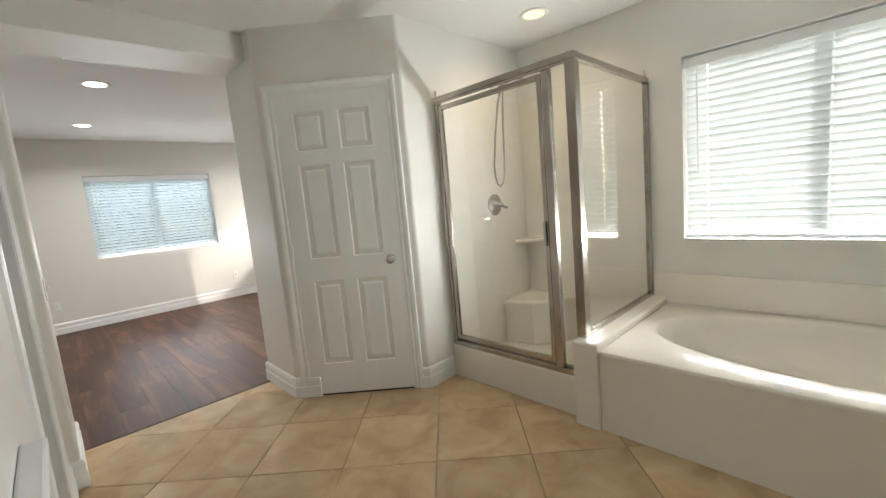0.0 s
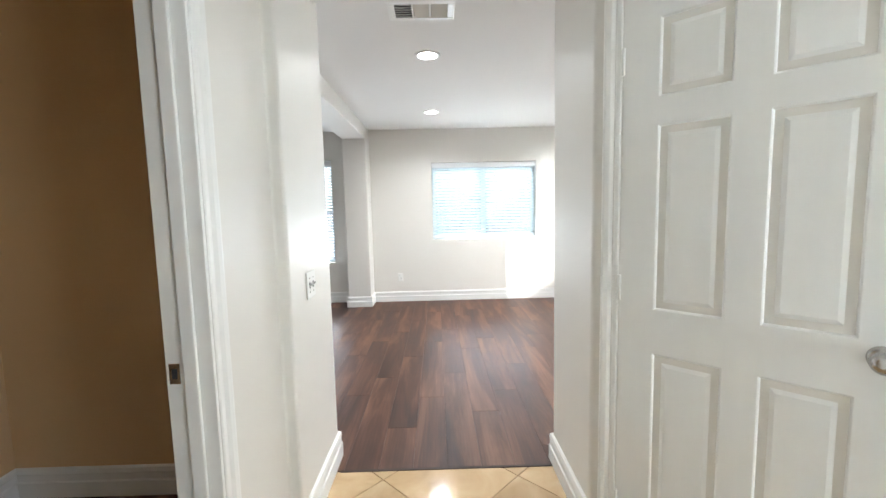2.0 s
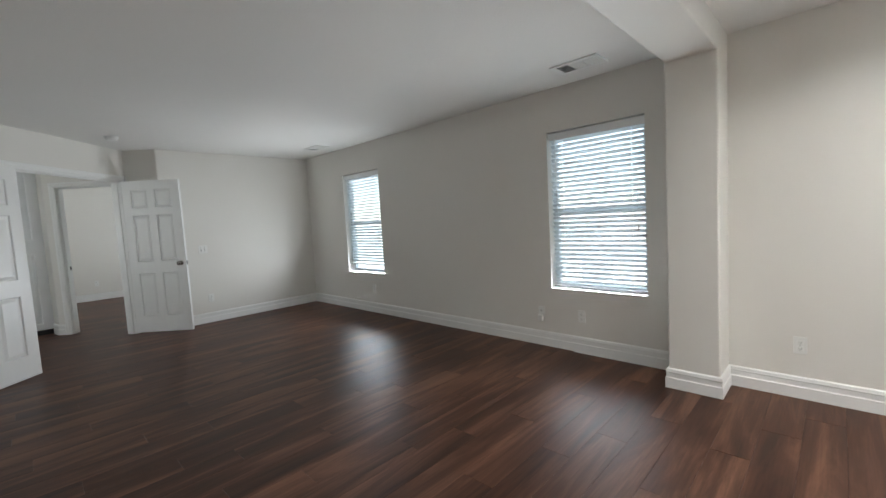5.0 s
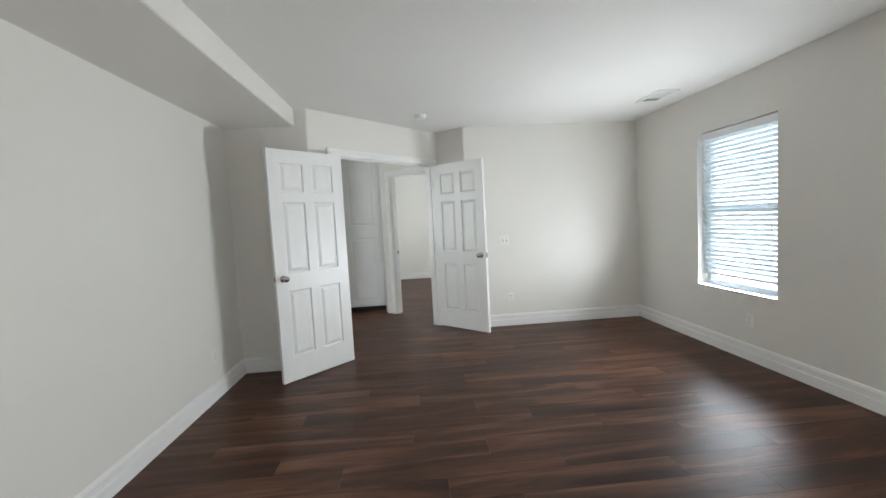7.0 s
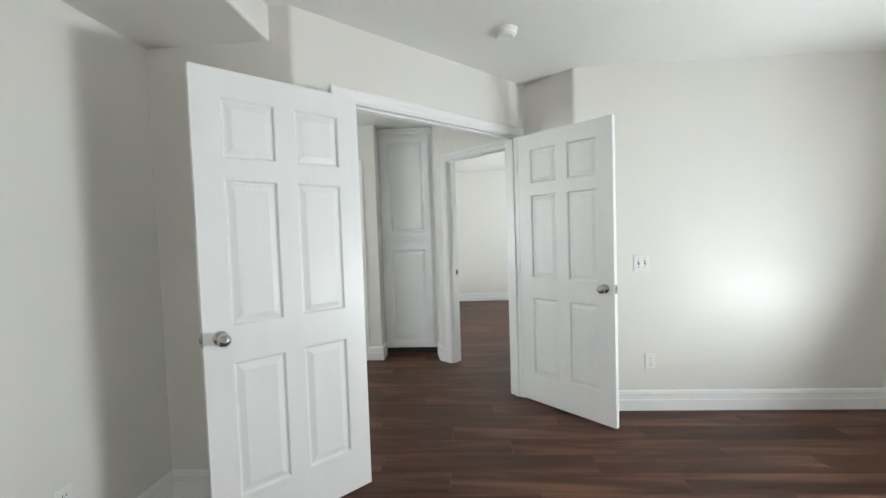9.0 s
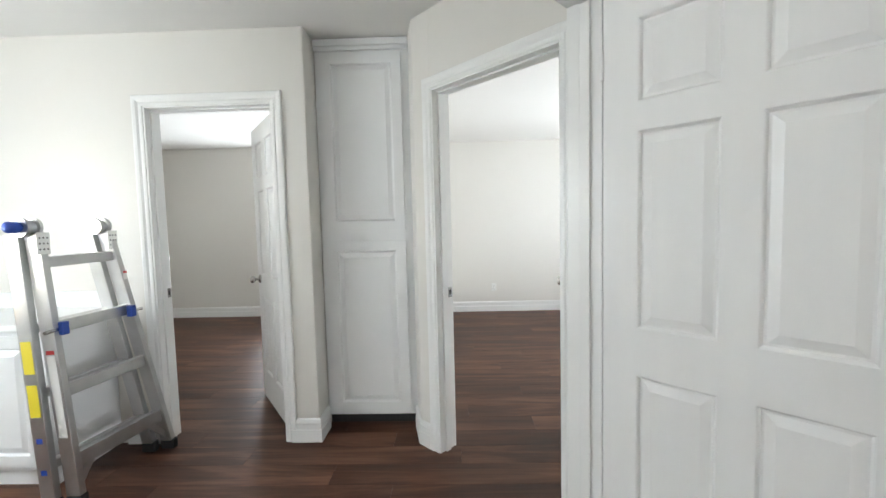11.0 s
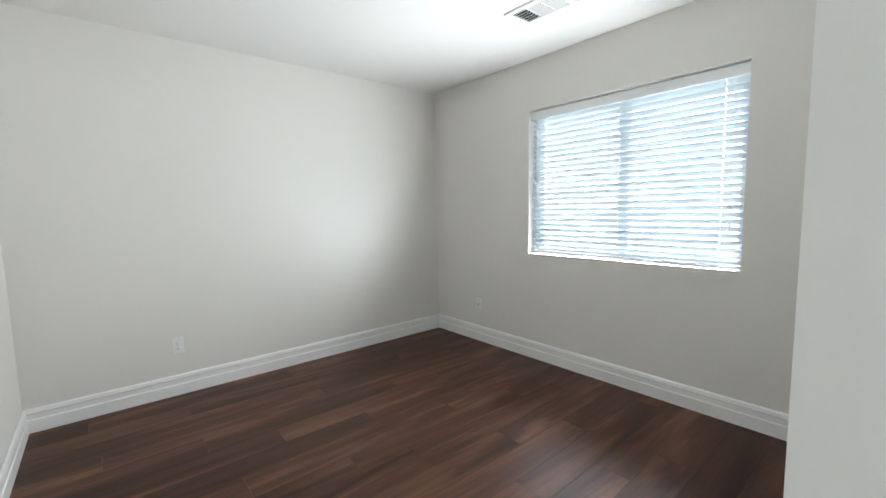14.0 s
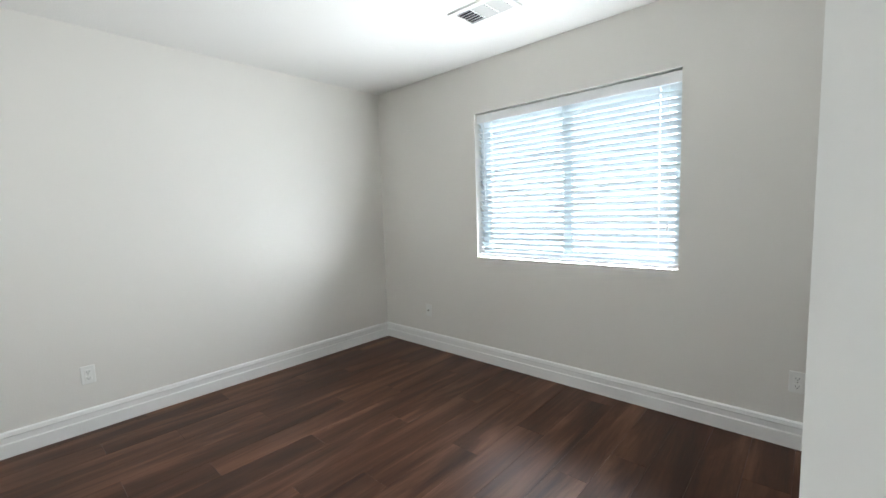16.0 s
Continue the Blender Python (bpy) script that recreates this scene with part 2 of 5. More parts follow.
def leaf_material():
    m = bpy.data.materials.new("leaf")
    m.use_nodes = True
    nt = m.node_tree
    b = nt.nodes["Principled BSDF"]
    geo = nt.nodes.new("ShaderNodeNewGeometry")
    ramp = nt.nodes.new("ShaderNodeValToRGB")
    e = ramp.color_ramp.elements
    e[0].color, e[1].color = (0.035, 0.075, 0.02, 1), (0.11, 0.17, 0.05, 1)
    link(nt, geo.outputs["Random Per Island"], ramp.inputs[0])
    link(nt, ramp.outputs[0], b.inputs["Base Color"])
    b.inputs["Roughness"].default_value = 0.55
    return m


LEAF = leaf_material()


def emitter(name, color, strength):
    m = bpy.data.materials.new(name)
    m.use_nodes = True
    b = m.node_tree.nodes["Principled BSDF"]
    b.inputs["Base Color"].default_value = (0.9, 0.9, 0.9, 1)
    b.inputs["Emission Color"].default_value = (*color, 1)
    b.inputs["Emission Strength"].default_value = strength
    return m


LED = emitter("led_lens", (1.0, 0.97, 0.92), LED_GLOW)
WARM = emitter("warm_bulb", (1.0, 0.62, 0.22), WARM_GLOW)


def as_mesh(bm, name):
    me = bpy.data.meshes.new(name)
    bm.normal_update()
    bm.to_mesh(me)
    bm.free()
    return me


def part(name, bm, mat, parent=None, label="", bevel=0.0, smooth=False, seg=2):
    me = as_mesh(bm, name)
    me.materials.append(mat)
    ob = new(name, me)
    if smooth:
        for p in me.polygons:
            p.use_smooth = True
    if bevel:
        md = ob.modifiers.new("bevel", 'BEVEL')
        md.width, md.segments, md.limit_method, md.angle_limit = bevel, seg, 'ANGLE', radians(35)
    if parent:
        ob.parent = parent
    if label:
        ob["label"] = label
    return ob


def thing(name, label, category, m=None, group=""):
    ob = new(name)
    ob.empty_display_size = 0.1
    if m is not None:
        ob.matrix_world = m
    return tagged(ob, label, category, group)


def structure(ob, label, category):
    return tagged(ob, label, category, kind="structure")


def box(bm, x0, x1, y0, y1, z0, z1):
    v = [bm.verts.new((x, y, z)) for z in (z0, z1) for y in (y0, y1) for x in (x0, x1)]
    for f in ((0, 2, 3, 1), (4, 5, 7, 6), (0, 1, 5, 4), (2, 6, 7, 3), (0, 4, 6, 2), (1, 3, 7, 5)):
        bm.faces.new([v[i] for i in f])
    return v


def boxes(*dims):
    bm = bmesh.new()
    for d in dims:
        box(bm, *d)
    return bm


def prism(poly, z0, z1):
    bm = bmesh.new()
    lo = [bm.verts.new((x, y, z0)) for x, y in poly]
    hi = [bm.verts.new((x, y, z1)) for x, y in poly]
    n = len(poly)
    bm.faces.new(list(reversed(lo)))
    bm.faces.new(hi)
    for i in range(n):
        bm.faces.new((lo[i], lo[(i + 1) % n], hi[(i + 1) % n], hi[i]))
    bmesh.ops.recalc_face_normals(bm, faces=bm.faces)
    return bm


def lathe(profile, n=24, axis='Z'):
    """Rings (r, h) turned round an axis."""
    bm = bmesh.new()
    rings = []
    for r, h in profile:
        ring = []
        for i in range(n):
            a = 2 * math.pi * i / n
            c, s = r * math.cos(a), r * math.sin(a)
            p = (c, s, h) if axis == 'Z' else ((c, h, s) if axis == 'Y' else (h, c, s))
            ring.append(bm.verts.new(p))
        rings.append(ring)
    for a, b in zip(rings, rings[1:]):
        for i in range(n):
            bm.faces.new((a[i], a[(i + 1) % n], b[(i + 1) % n], b[i]))
    bm.faces.new(rings[0])
    bm.faces.new(rings[-1])
    bmesh.ops.recalc_face_normals(bm, faces=bm.faces)
    return bm


def beam_between(bm, p, q, w, d, up=(0, 0, 1)):
    """A rectangular bar from p to q, w wide across and d deep."""
    p, q = Vector(p), Vector(q)
    ax = (q - p).normalized()
    side = ax.cross(Vector(up)).normalized()
    dep = side.cross(ax).normalized()
    v = []
    for e in (p, q):
        for s, t in ((-1, -1), (1, -1), (1, 1), (-1, 1)):
            v.append(bm.verts.new(e + side * (s * w / 2) + dep * (t * d / 2)))
    fs = [(0, 1, 2, 3), (7, 6, 5, 4)] + [(i, i + 4, (i + 1) % 4 + 4, (i + 1) % 4) for i in range(4)]
    made = [bm.faces.new([v[i] for i in f]) for f in fs]
    bmesh.ops.recalc_face_normals(bm, faces=made)


def tube(bm, pts, r, n=8):
    pts = [Vector(p) for p in pts]
    rings = []
    for i, p in enumerate(pts):
        t = (pts[min(i + 1, len(pts) - 1)] - pts[max(i - 1, 0)]).normalized()
        s = t.cross(Vector((0.31, 0.17, 0.93))).normalized()
        u = t.cross(s)
        rings.append([bm.verts.new(p + (s * math.cos(2 * math.pi * k / n) + u * math.sin(2 * math.pi * k / n)) * r) for k in range(n)])
    for a, b in zip(rings, rings[1:]):
        for k in range(n):
            bm.faces.new((a[k], a[(k + 1) % n], b[(k + 1) % n], b[k]))
    bm.faces.new(rings[0])
    bm.faces.new(rings[-1])


def wall(name, a, b, th, openings=(), label="cream painted drywall wall", z0=-0.03, z1=CEIL + 0.02, bevel=0.0):
    """A wall whose room face runs from a to b; its thickness lies to the right. Openings: (s0, s1, z0, z1) along it."""
    a, b = Vector(a), Vector(b)
    L = (b - a).length
    d = (b - a) / L
    r = Vector((d.y, -d.x))
    ss = sorted({0.0, L, *[s for o in openings for s in o[:2]]})
    zs = sorted({z0, z1, *[z for o in openings for z in o[2:]]})
    zs = [z for z in zs if z0 <= z <= z1]

    def solid(i, k):
        if not (0 <= i < len(ss) - 1 and 0 <= k < len(zs) - 1):
            return False
        s, z = (ss[i] + ss[i + 1]) / 2, (zs[k] + zs[k + 1]) / 2
        return not any(o[0] < s < o[1] and o[2] < z < o[3] for o in openings)
    bm = bmesh.new()
    cache = {}

    def vert(i, t, k):
        key = (i, t, k)
        if key not in cache:
            p = a + d * ss[i] + r * (th * t)
            cache[key] = bm.verts.new((p.x, p.y, zs[k]))
        return cache[key]
    for i in range(len(ss) - 1):
        for k in range(len(zs) - 1):
            if not solid(i, k):
                continue
            for t in (0, 1):
                bm.faces.new([vert(i, t, k), vert(i + 1, t, k), vert(i + 1, t, k + 1), vert(i, t, k + 1)])
            for di, ii in ((-1, i), (1, i + 1)):
                if not solid(i + di, k):
                    bm.faces.new([vert(ii, 0, k), vert(ii, 1, k), vert(ii, 1, k + 1), vert(ii, 0, k + 1)])
            for dk, kk in ((-1, k), (1, k + 1)):
                if not solid(i, k + dk):
                    bm.faces.new([vert(i, 0, kk), vert(i + 1, 0, kk), vert(i + 1, 1, kk), vert(i, 1, kk)])
    bmesh.ops.recalc_face_normals(bm, faces=bm.faces)
    return structure(part(name, bm, WALL, bevel=bevel), label, "wall")


def block(name, poly, z0=-0.03, z1=CEIL + 0.02, label="cream painted drywall wall with rounded corners", bevel=0.012):
    return structure(part(name, prism(poly, z0, z1), WALL, bevel=bevel, seg=3), label, "wall")


# ---------- structure ----------
structure(part("ceiling", boxes((-10.4, 4.5, -1.6, 8.25, CEIL, 2.62)), CEILING), "white textured drywall ceiling", "ceiling")

wall("wall_north_sitting", (4.41, 7.945), (0.6, 7.945), 0.17, [(1.273, 2.77, 0.895, 1.995)], "cream wall with a wide blind-covered window")
wall("wall_north_bedroom", (0.6, 8.01), (-5.39, 8.01), 0.17, [(0.40, 1.279, 0.579, 2.067), (3.905, 4.80, 0.579, 2.067)], "cream wall with two tall windows")
wall("wall_east", (4.235, -1.5), (4.235, 7.95), 0.17, [(1.735, 3.135, 0.884, 2.05), (8.30, 9.21, 0.89, 1.99)], "cream wall with bathroom and sitting room windows")
wall("wall_north_small_bedroom", (-5.41, 7.93), (-10.09, 7.93), 0.17, [(1.97, 3.465, 0.893, 2.065)], "cream wall with a sliding window")
wall("wall_west_small_bedroom", (-10.09, 8.1), (-10.09, 4.66), 0.17)
wall("wall_west_third_bedroom", (-10.03, 4.65), (-10.03, 0.4), 0.17, [(1.25, 2.53, 0.92, 2.07)])
wall("wall_closet_front", (-6.30, 6.25), (-6.30, 7.93), 0.12, [(0.10, 1.37, -0.03, 2.03)], "cream wall with a closet opening")
wall("wall_hall_west", (-6.53, 4.11), (-6.53, 0.45), 0.12, [(0.195, 0.97, -0.03, 2.05)], "cream hall wall with a doorway", bevel=0.008)

# closet block between bathroom, corridor and sitting room
block("wall_angled_closet", [(2.285, 4.06), (4.26, 4.06), (4.26, 2.885), (2.95, 2.885), (2.285, 3.55)])
block("wall_corridor_header", [(1.10, 3.64), (2.40, 3.64), (2.40, 4.055), (1.10, 4.055)], 2.30, CEIL + 0.02, "cream header over the bathroom passage")
block("wall_toilet_room", [(1.140, 4.14), (-0.47, 4.14), (-0.47, 3.9), (0.97, 3.9), (0.97, 3.11), (1.09, 3.11), (1.09, 3.56), (1.140, 3.56)])
block("wall_toilet_side", [(-0.465, 3.95), (-0.34, 3.95), (-0.34, 2.1), (-0.465, 2.1)], bevel=0)
block("wall_toilet_south", [(-0.40, 2.2), (0.98, 2.2), (0.98, 2.1), (-0.40, 2.1)], bevel=0)
# The toilet room's warm light is put into this tan colour.
WARM_LIT_TAN = material("warm_lit_tan", (0.72, 0.51, 0.29), (0.69, 0.485, 0.27), rough=0.6, scale=1.3, fine=140, bump=0.1, spec=0.3)
# Thin linings over the walls carry the warm-lit tint.
for lining in ((-0.34, 0.966, 3.896, 3.902), (-0.342, -0.336, 2.2, 3.896), (-0.336, 0.966, 2.198, 2.204), (0.966, 0.972, 3.13, 3.896)):
    structure(part("wall_toilet_lining", boxes((*lining, -0.02, CEIL + 0.01)), WARM_LIT_TAN), "toilet room wall, tan with warm light put into its colour", "wall")
block("wall_bath_west", [(0.97, 0.97), (1.09, 0.97), (1.09, 2.33), (0.97, 2.33)])
block("wall_toilet_head", [(0.972, 2.30), (1.088, 2.30), (1.088, 3.14), (0.972, 3.14)], 2.05, bevel=0)
block("wall_bath_return", [(-0.9, 0.85), (1.0, 0.85), (1.0, 0.972), (-0.9, 0.972)], bevel=0)
block("wall_bath_far_west", [(-0.95, -1.5), (-0.83, -1.5), (-0.83, 0.9), (-0.95, 0.9)], bevel=0)
block("wall_bath_south", [(-0.95, -1.6), (4.4, -1.6), (4.4, -1.45), (-0.95, -1.45)], bevel=0)
# main bedroom south side
block("wall_south_bedroom", [(-4.30, 3.475), (-0.45, 3.475), (-0.45, 3.355), (-4.30, 3.355)], bevel=0)
block("wall_bedroom_soffit", [(-4.32, 3.46), (-0.474, 3.46), (-0.474, 4.11), (-4.32, 4.11)], 2.30, CEIL + 0.02, "cream drywall soffit along the bedroom wall")
pb = bmesh.new()
prof = [(4.0, CEIL + 0.02), (8.1, CEIL + 0.02), (8.1, -0.03), (7.645, -0.03), (7.645, 2.30), (4.0, 2.30)]
lo = [pb.verts.new((0.445, y, z)) for y, z in prof]
hi = [pb.verts.new((0.762, y, z)) for y, z in prof]
pb.faces.new(lo)
pb.faces.new(list(reversed(hi)))
for i in range(6):
    pb.faces.new((lo[i], hi[i], hi[(i + 1) % 6], lo[(i + 1) % 6]))
bmesh.ops.recalc_face_normals(pb, faces=pb.faces)
structure(part("wall_pier_and_beam", pb, WALL, bevel=0.012, seg=3), "cream drywall pier and ceiling beam", "wall")

# double-door wall, at 45 degrees
block("wall_double_door_near", [(-4.28, 1.38), (-4.28, 4.22), (-4.457, 4.397), (-4.542, 4.312), (-4.40, 4.17), (-4.40, 1.38)])
block("wall_double_door_head", [(-4.44, 4.38), (-5.545, 5.485), (-5.626, 5.396), (-4.525, 4.295)], 2.065, bevel=0.006)
block("wall_between_doors", [(-5.524, 5.464), (-5.58, 5.52), (-5.285, 5.83), (-5.285, 8.02), (-5.405, 8.02), (-5.405, 6.33),
                             (-5.913, 6.33), (-5.913, 5.497), (-5.828, 5.412), (-5.735, 5.505), (-5.609, 5.379)])
block("wall_small_bedroom_door_head", [(-6.40, 4.84), (-5.82, 5.42), (-5.905, 5.505), (-6.485, 4.925)], 2.06, bevel=0.006)
block("wall_small_bedroom_jamb", [(-6.394, 4.846), (-6.479, 4.931), (-6.675, 4.735), (-7.2, 4.735), (-7.2, 4.70), (-6.70, 4.70), (-6.50, 4.74)])
block("wall_between_bedrooms", [(-10.15, 4.733), (-7.1, 4.733), (-7.1, 4.615), (-10.15, 4.615)], bevel=0)
block("wall_behind_small_bedroom_door", [(-6.28, 6.252), (-5.90, 6.252), (-5.90, 6.328), (-6.28, 6.328)], bevel=0)
block("wall_niche_side", [(-7.2, 4.108), (-6.60, 4.108), (-6.60, 4.0), (-7.2, 4.0)], bevel=0)
block("wall_niche_back", [(-7.3, 4.0), (-7.19, 4.0), (-7.19, 4.72), (-7.3, 4.72)], bevel=0)
block("wall_third_bedroom_south", [(-10.2, 0.43), (-6.4, 0.43), (-6.4, 0.55), (-10.2, 0.55)], bevel=0)
# The opening is for the made-up hall window.
wall("wall_hall_south", (-6.55, 1.5), (-4.27, 1.5), 0.14, [(1.02, 2.12, 0.9, 2.1)])


# ---------- baseboards and casings ----------
BASE_PROFILE = [(0, -0.01), (0.018, -0.01), (0.018, 0.075), (0.013, 0.082), (0.013, 0.112), (0.016, 0.118), (0.012, 0.138), (0.004, 0.145), (0, 0.145)]


def baseboard(pts, label="white stepped wooden baseboard"):
    """Runs along the points; the room lies to the left of the way."""
    bm = bmesh.new()
    pts = [Vector(p) for p in pts]
    n = len(pts)
    rings = []
    for i, p in enumerate(pts):
        d0 = (pts[i] - pts[i - 1]).normalized() if i else (pts[1] - pts[0]).normalized()
        d1 = (pts[i + 1] - pts[i]).normalized() if i < n - 1 else d0
        n0, n1 = Vector((-d0.y, d0.x)), Vector((-d1.y, d1.x))
        m = (n0 + n1).normalized()
        m = m / max(0.35, m.dot(n0))
        rings.append([bm.verts.new((p.x + m.x * w, p.y + m.y * w, z)) for w, z in BASE_PROFILE])
    k = len(BASE_PROFILE)
    for a, b in zip(rings, rings[1:]):
        for j in range(k):
            bm.faces.new((a[j], b[j], b[(j + 1) % k], a[(j + 1) % k]))
    bm.faces.new(rings[0])
    bm.faces.new(rings[-1])
    bmesh.ops.recalc_face_normals(bm, faces=bm.faces)
    return structure(part("baseboard", bm, TRIM), label, "baseboard")


baseboard([(4.235, 4.06), (4.235, 7.945), (0.762, 7.945), (0.762, 7.645), (0.445, 7.645), (0.445, 8.01), (-5.285, 8.01), (-5.285, 5.83), (-5.56, 5.54)])
baseboard([(-4.33, 4.27), (-4.28, 4.22), (-4.28, 3.475), (-0.465, 3.475), (-0.465, 4.14), (1.140, 4.14), (1.140, 3.56), (1.09, 3.56), (1.09, 3.17)])
baseboard([(2.41, 3.425), (2.285, 3.55), (2.285, 4.06), (4.235, 4.06)])
baseboard([(3.19, 2.885), (2.95, 2.885), (2.905, 2.93)])
baseboard([(0.966, 3.13), (0.966, 3.896), (-0.336, 3.896), (-0.336, 2.204), (0.966, 2.204)])
baseboard([(-6.30, 7.64), (-6.30, 7.93), (-10.09, 7.93), (-10.09, 4.735), (-6.675, 4.735)])
baseboard([(-6.53, 3.17), (-6.53, 2.92)])
baseboard([(-6.70, 4.11), (-6.53, 4.11), (-6.53, 3.94)])
baseboard([(-6.435, 4.805), (-6.50, 4.74), (-6.70, 4.70)])
baseboard([(-6.65, 4.0), (-7.3, 4.0), (-7.3, 4.615), (-10.03, 4.615), (-10.03, 0.55), (-6.65, 0.55)])
baseboard([(-5.405, 6.33), (-5.405, 7.93), (-6.18, 7.93)], "white stepped baseboard inside the closet")


def frame_of(p, q, side):
    """A pose whose x runs from p to q along a wall face, y points into the wall when side is 1, z up."""
    p, q = Vector(p), Vector(q)
    d = (q - p).normalized()
    y = Vector((-d.y, d.x)) * side
    m = Matrix(((d.x, y.x, 0, p.x), (d.y, y.y, 0, p.y), (0, 0, 1, 0), (0, 0, 0, 1)))
    return m


def casing(name, p, q, head, depth, label, both=True, cw=0.057):
    """Door lining and mouldings round an opening from p to q; the wall's depth lies to the left of the way, the room to the right."""
    w = (Vector(q) - Vector(p)).length
    root = structure(thing(name, label, "door frame", frame_of(p, q, 1)), label, "door frame")
    t = 0.016
    for x0, x1 in ((0, t), (w - t, w)):
        part("jamb", boxes((x0, x1, -0.004, depth + 0.004, -0.005, head)), TRIM, root, bevel=0.002)
    part("jamb", boxes((t, w - t, -0.004, depth + 0.004, head - t, head)), TRIM, root, bevel=0.002)
    if depth:
        for x0, x1 in ((t, t + 0.011), (w - t - 0.011, w - t)):
            part("door_stop", boxes((x0, x1, 0.035, 0.072, -0.005, head - t)), TRIM, root, bevel=0.003)
        part("door_stop", boxes((t + 0.011, w - t - 0.011, 0.035, 0.072, head - t - 0.011, head - t)), TRIM, root, bevel=0.003)
    profile = ((-0.006, 0.0), (-0.006, 0.008), (-0.002, 0.011), (0.010, 0.0115), (0.013, 0.009), (0.018, 0.009), (0.030, 0.016), (cw - 0.012, 0.018), (cw - 0.004, 0.017), (cw, 0.012), (cw, 0.0))
    for face, out in ((0.001, -1),) + (((depth - 0.001, 1),) if both else ()):
        bm = bmesh.new()
        rings = [[bm.verts.new((x0 + a * u, face + out * v, z0 + b * u)) for u, v in profile] for x0, a, z0, b in ((0, -1, -0.005, 0), (0, -1, head, 1), (w, 1, head, 1), (w, 1, -0.005, 0))]
        n = len(profile)
        for r0, r1 in zip(rings, rings[1:]):
            for k in range(n):
                bm.faces.new((r0[k], r0[(k + 1) % n], r1[(k + 1) % n], r1[k]))
        bm.faces.new(rings[0])
        bm.faces.new(rings[-1])
        bmesh.ops.recalc_face_normals(bm, faces=bm.faces)
        part("moulding", bm, TRIM, root)
    return root


def strike(root, x, y, z, s):
    part("strike_plate", boxes((x, x + 0.002 * s, y - 0.014, y + 0.014, z - 0.028, z + 0.028) if s > 0 else (x + 0.002 * s, x, y - 0.014, y + 0.014, z - 0.028, z + 0.028)), STEEL, root, "nickel strike plate")
    part("strike_hole", boxes((min(x, x + 0.003 * s), max(x, x + 0.003 * s), y - 0.007, y + 0.007, z - 0.014, z + 0.014)), DARK, root)


def panel_face(bm, w, h, y, s, rows, cols):
    """One moulded face of a panelled door at depth y; s is the way out of it."""
    xs = sorted({0, w, *[c for col in cols for c in col]})
    zs = sorted({0, h, *[c for row in rows for c in row]})

    def quad(*p):
        vs = [bm.verts.new(q) for q in p]
        bm.faces.new(vs if s < 0 else vs[::-1])
    for i in range(len(xs) - 1):
        for k in range(len(zs) - 1):
            x0, x1, z0, z1 = xs[i], xs[i + 1], zs[k], zs[k + 1]
            if (x0, x1) in cols and (z0, z1) in rows:
                steps = [(0, 0), (0.004, 0.003), (0.009, 0.012), (0.016, 0.012), (0.042, 0.003)]
                for (i0, d0), (i1, d1) in zip(steps, steps[1:]):
                    a = [(x0 + i0, z0 + i0), (x1 - i0, z0 + i0), (x1 - i0, z1 - i0), (x0 + i0, z1 - i0)]
                    b = [(x0 + i1, z0 + i1), (x1 - i1, z0 + i1), (x1 - i1, z1 - i1), (x0 + i1, z1 - i1)]
                    for j in range(4):
                        j2 = (j + 1) % 4
                        quad((a[j][0], y - s * d0, a[j][1]), (a[j2][0], y - s * d0, a[j2][1]), (b[j2][0], y - s * d1, b[j2][1]), (b[j][0], y - s * d1, b[j][1]))
                i1, d1 = steps[-1]
                quad((x0 + i1, y - s * d1, z0 + i1), (x1 - i1, y - s * d1, z0 + i1), (x1 - i1, y - s * d1, z1 - i1), (x0 + i1, y - s * d1, z1 - i1))
            else:
                quad((x0, y, z0), (x1, y, z0), (x1, y, z1), (x0, y, z1))


def knob(parent, x, y, z, s):
    """A ball knob on a rose, standing out along s."""
    k = part("knob", lathe([(0.0, 0), (0.031, 0), (0.031, 0.006), (0.024, 0.011), (0.011, 0.014), (0.011, 0.034), (0.022, 0.040), (0.028, 0.052), (0.025, 0.064), (0.014, 0.071), (0.0, 0.073)], 24, 'Y'), STEEL, parent, "satin nickel ball knob", smooth=True)
    k.location = (x, y, z)
    if s < 0:
        k.rotation_euler = (0, 0, math.pi)
    return k


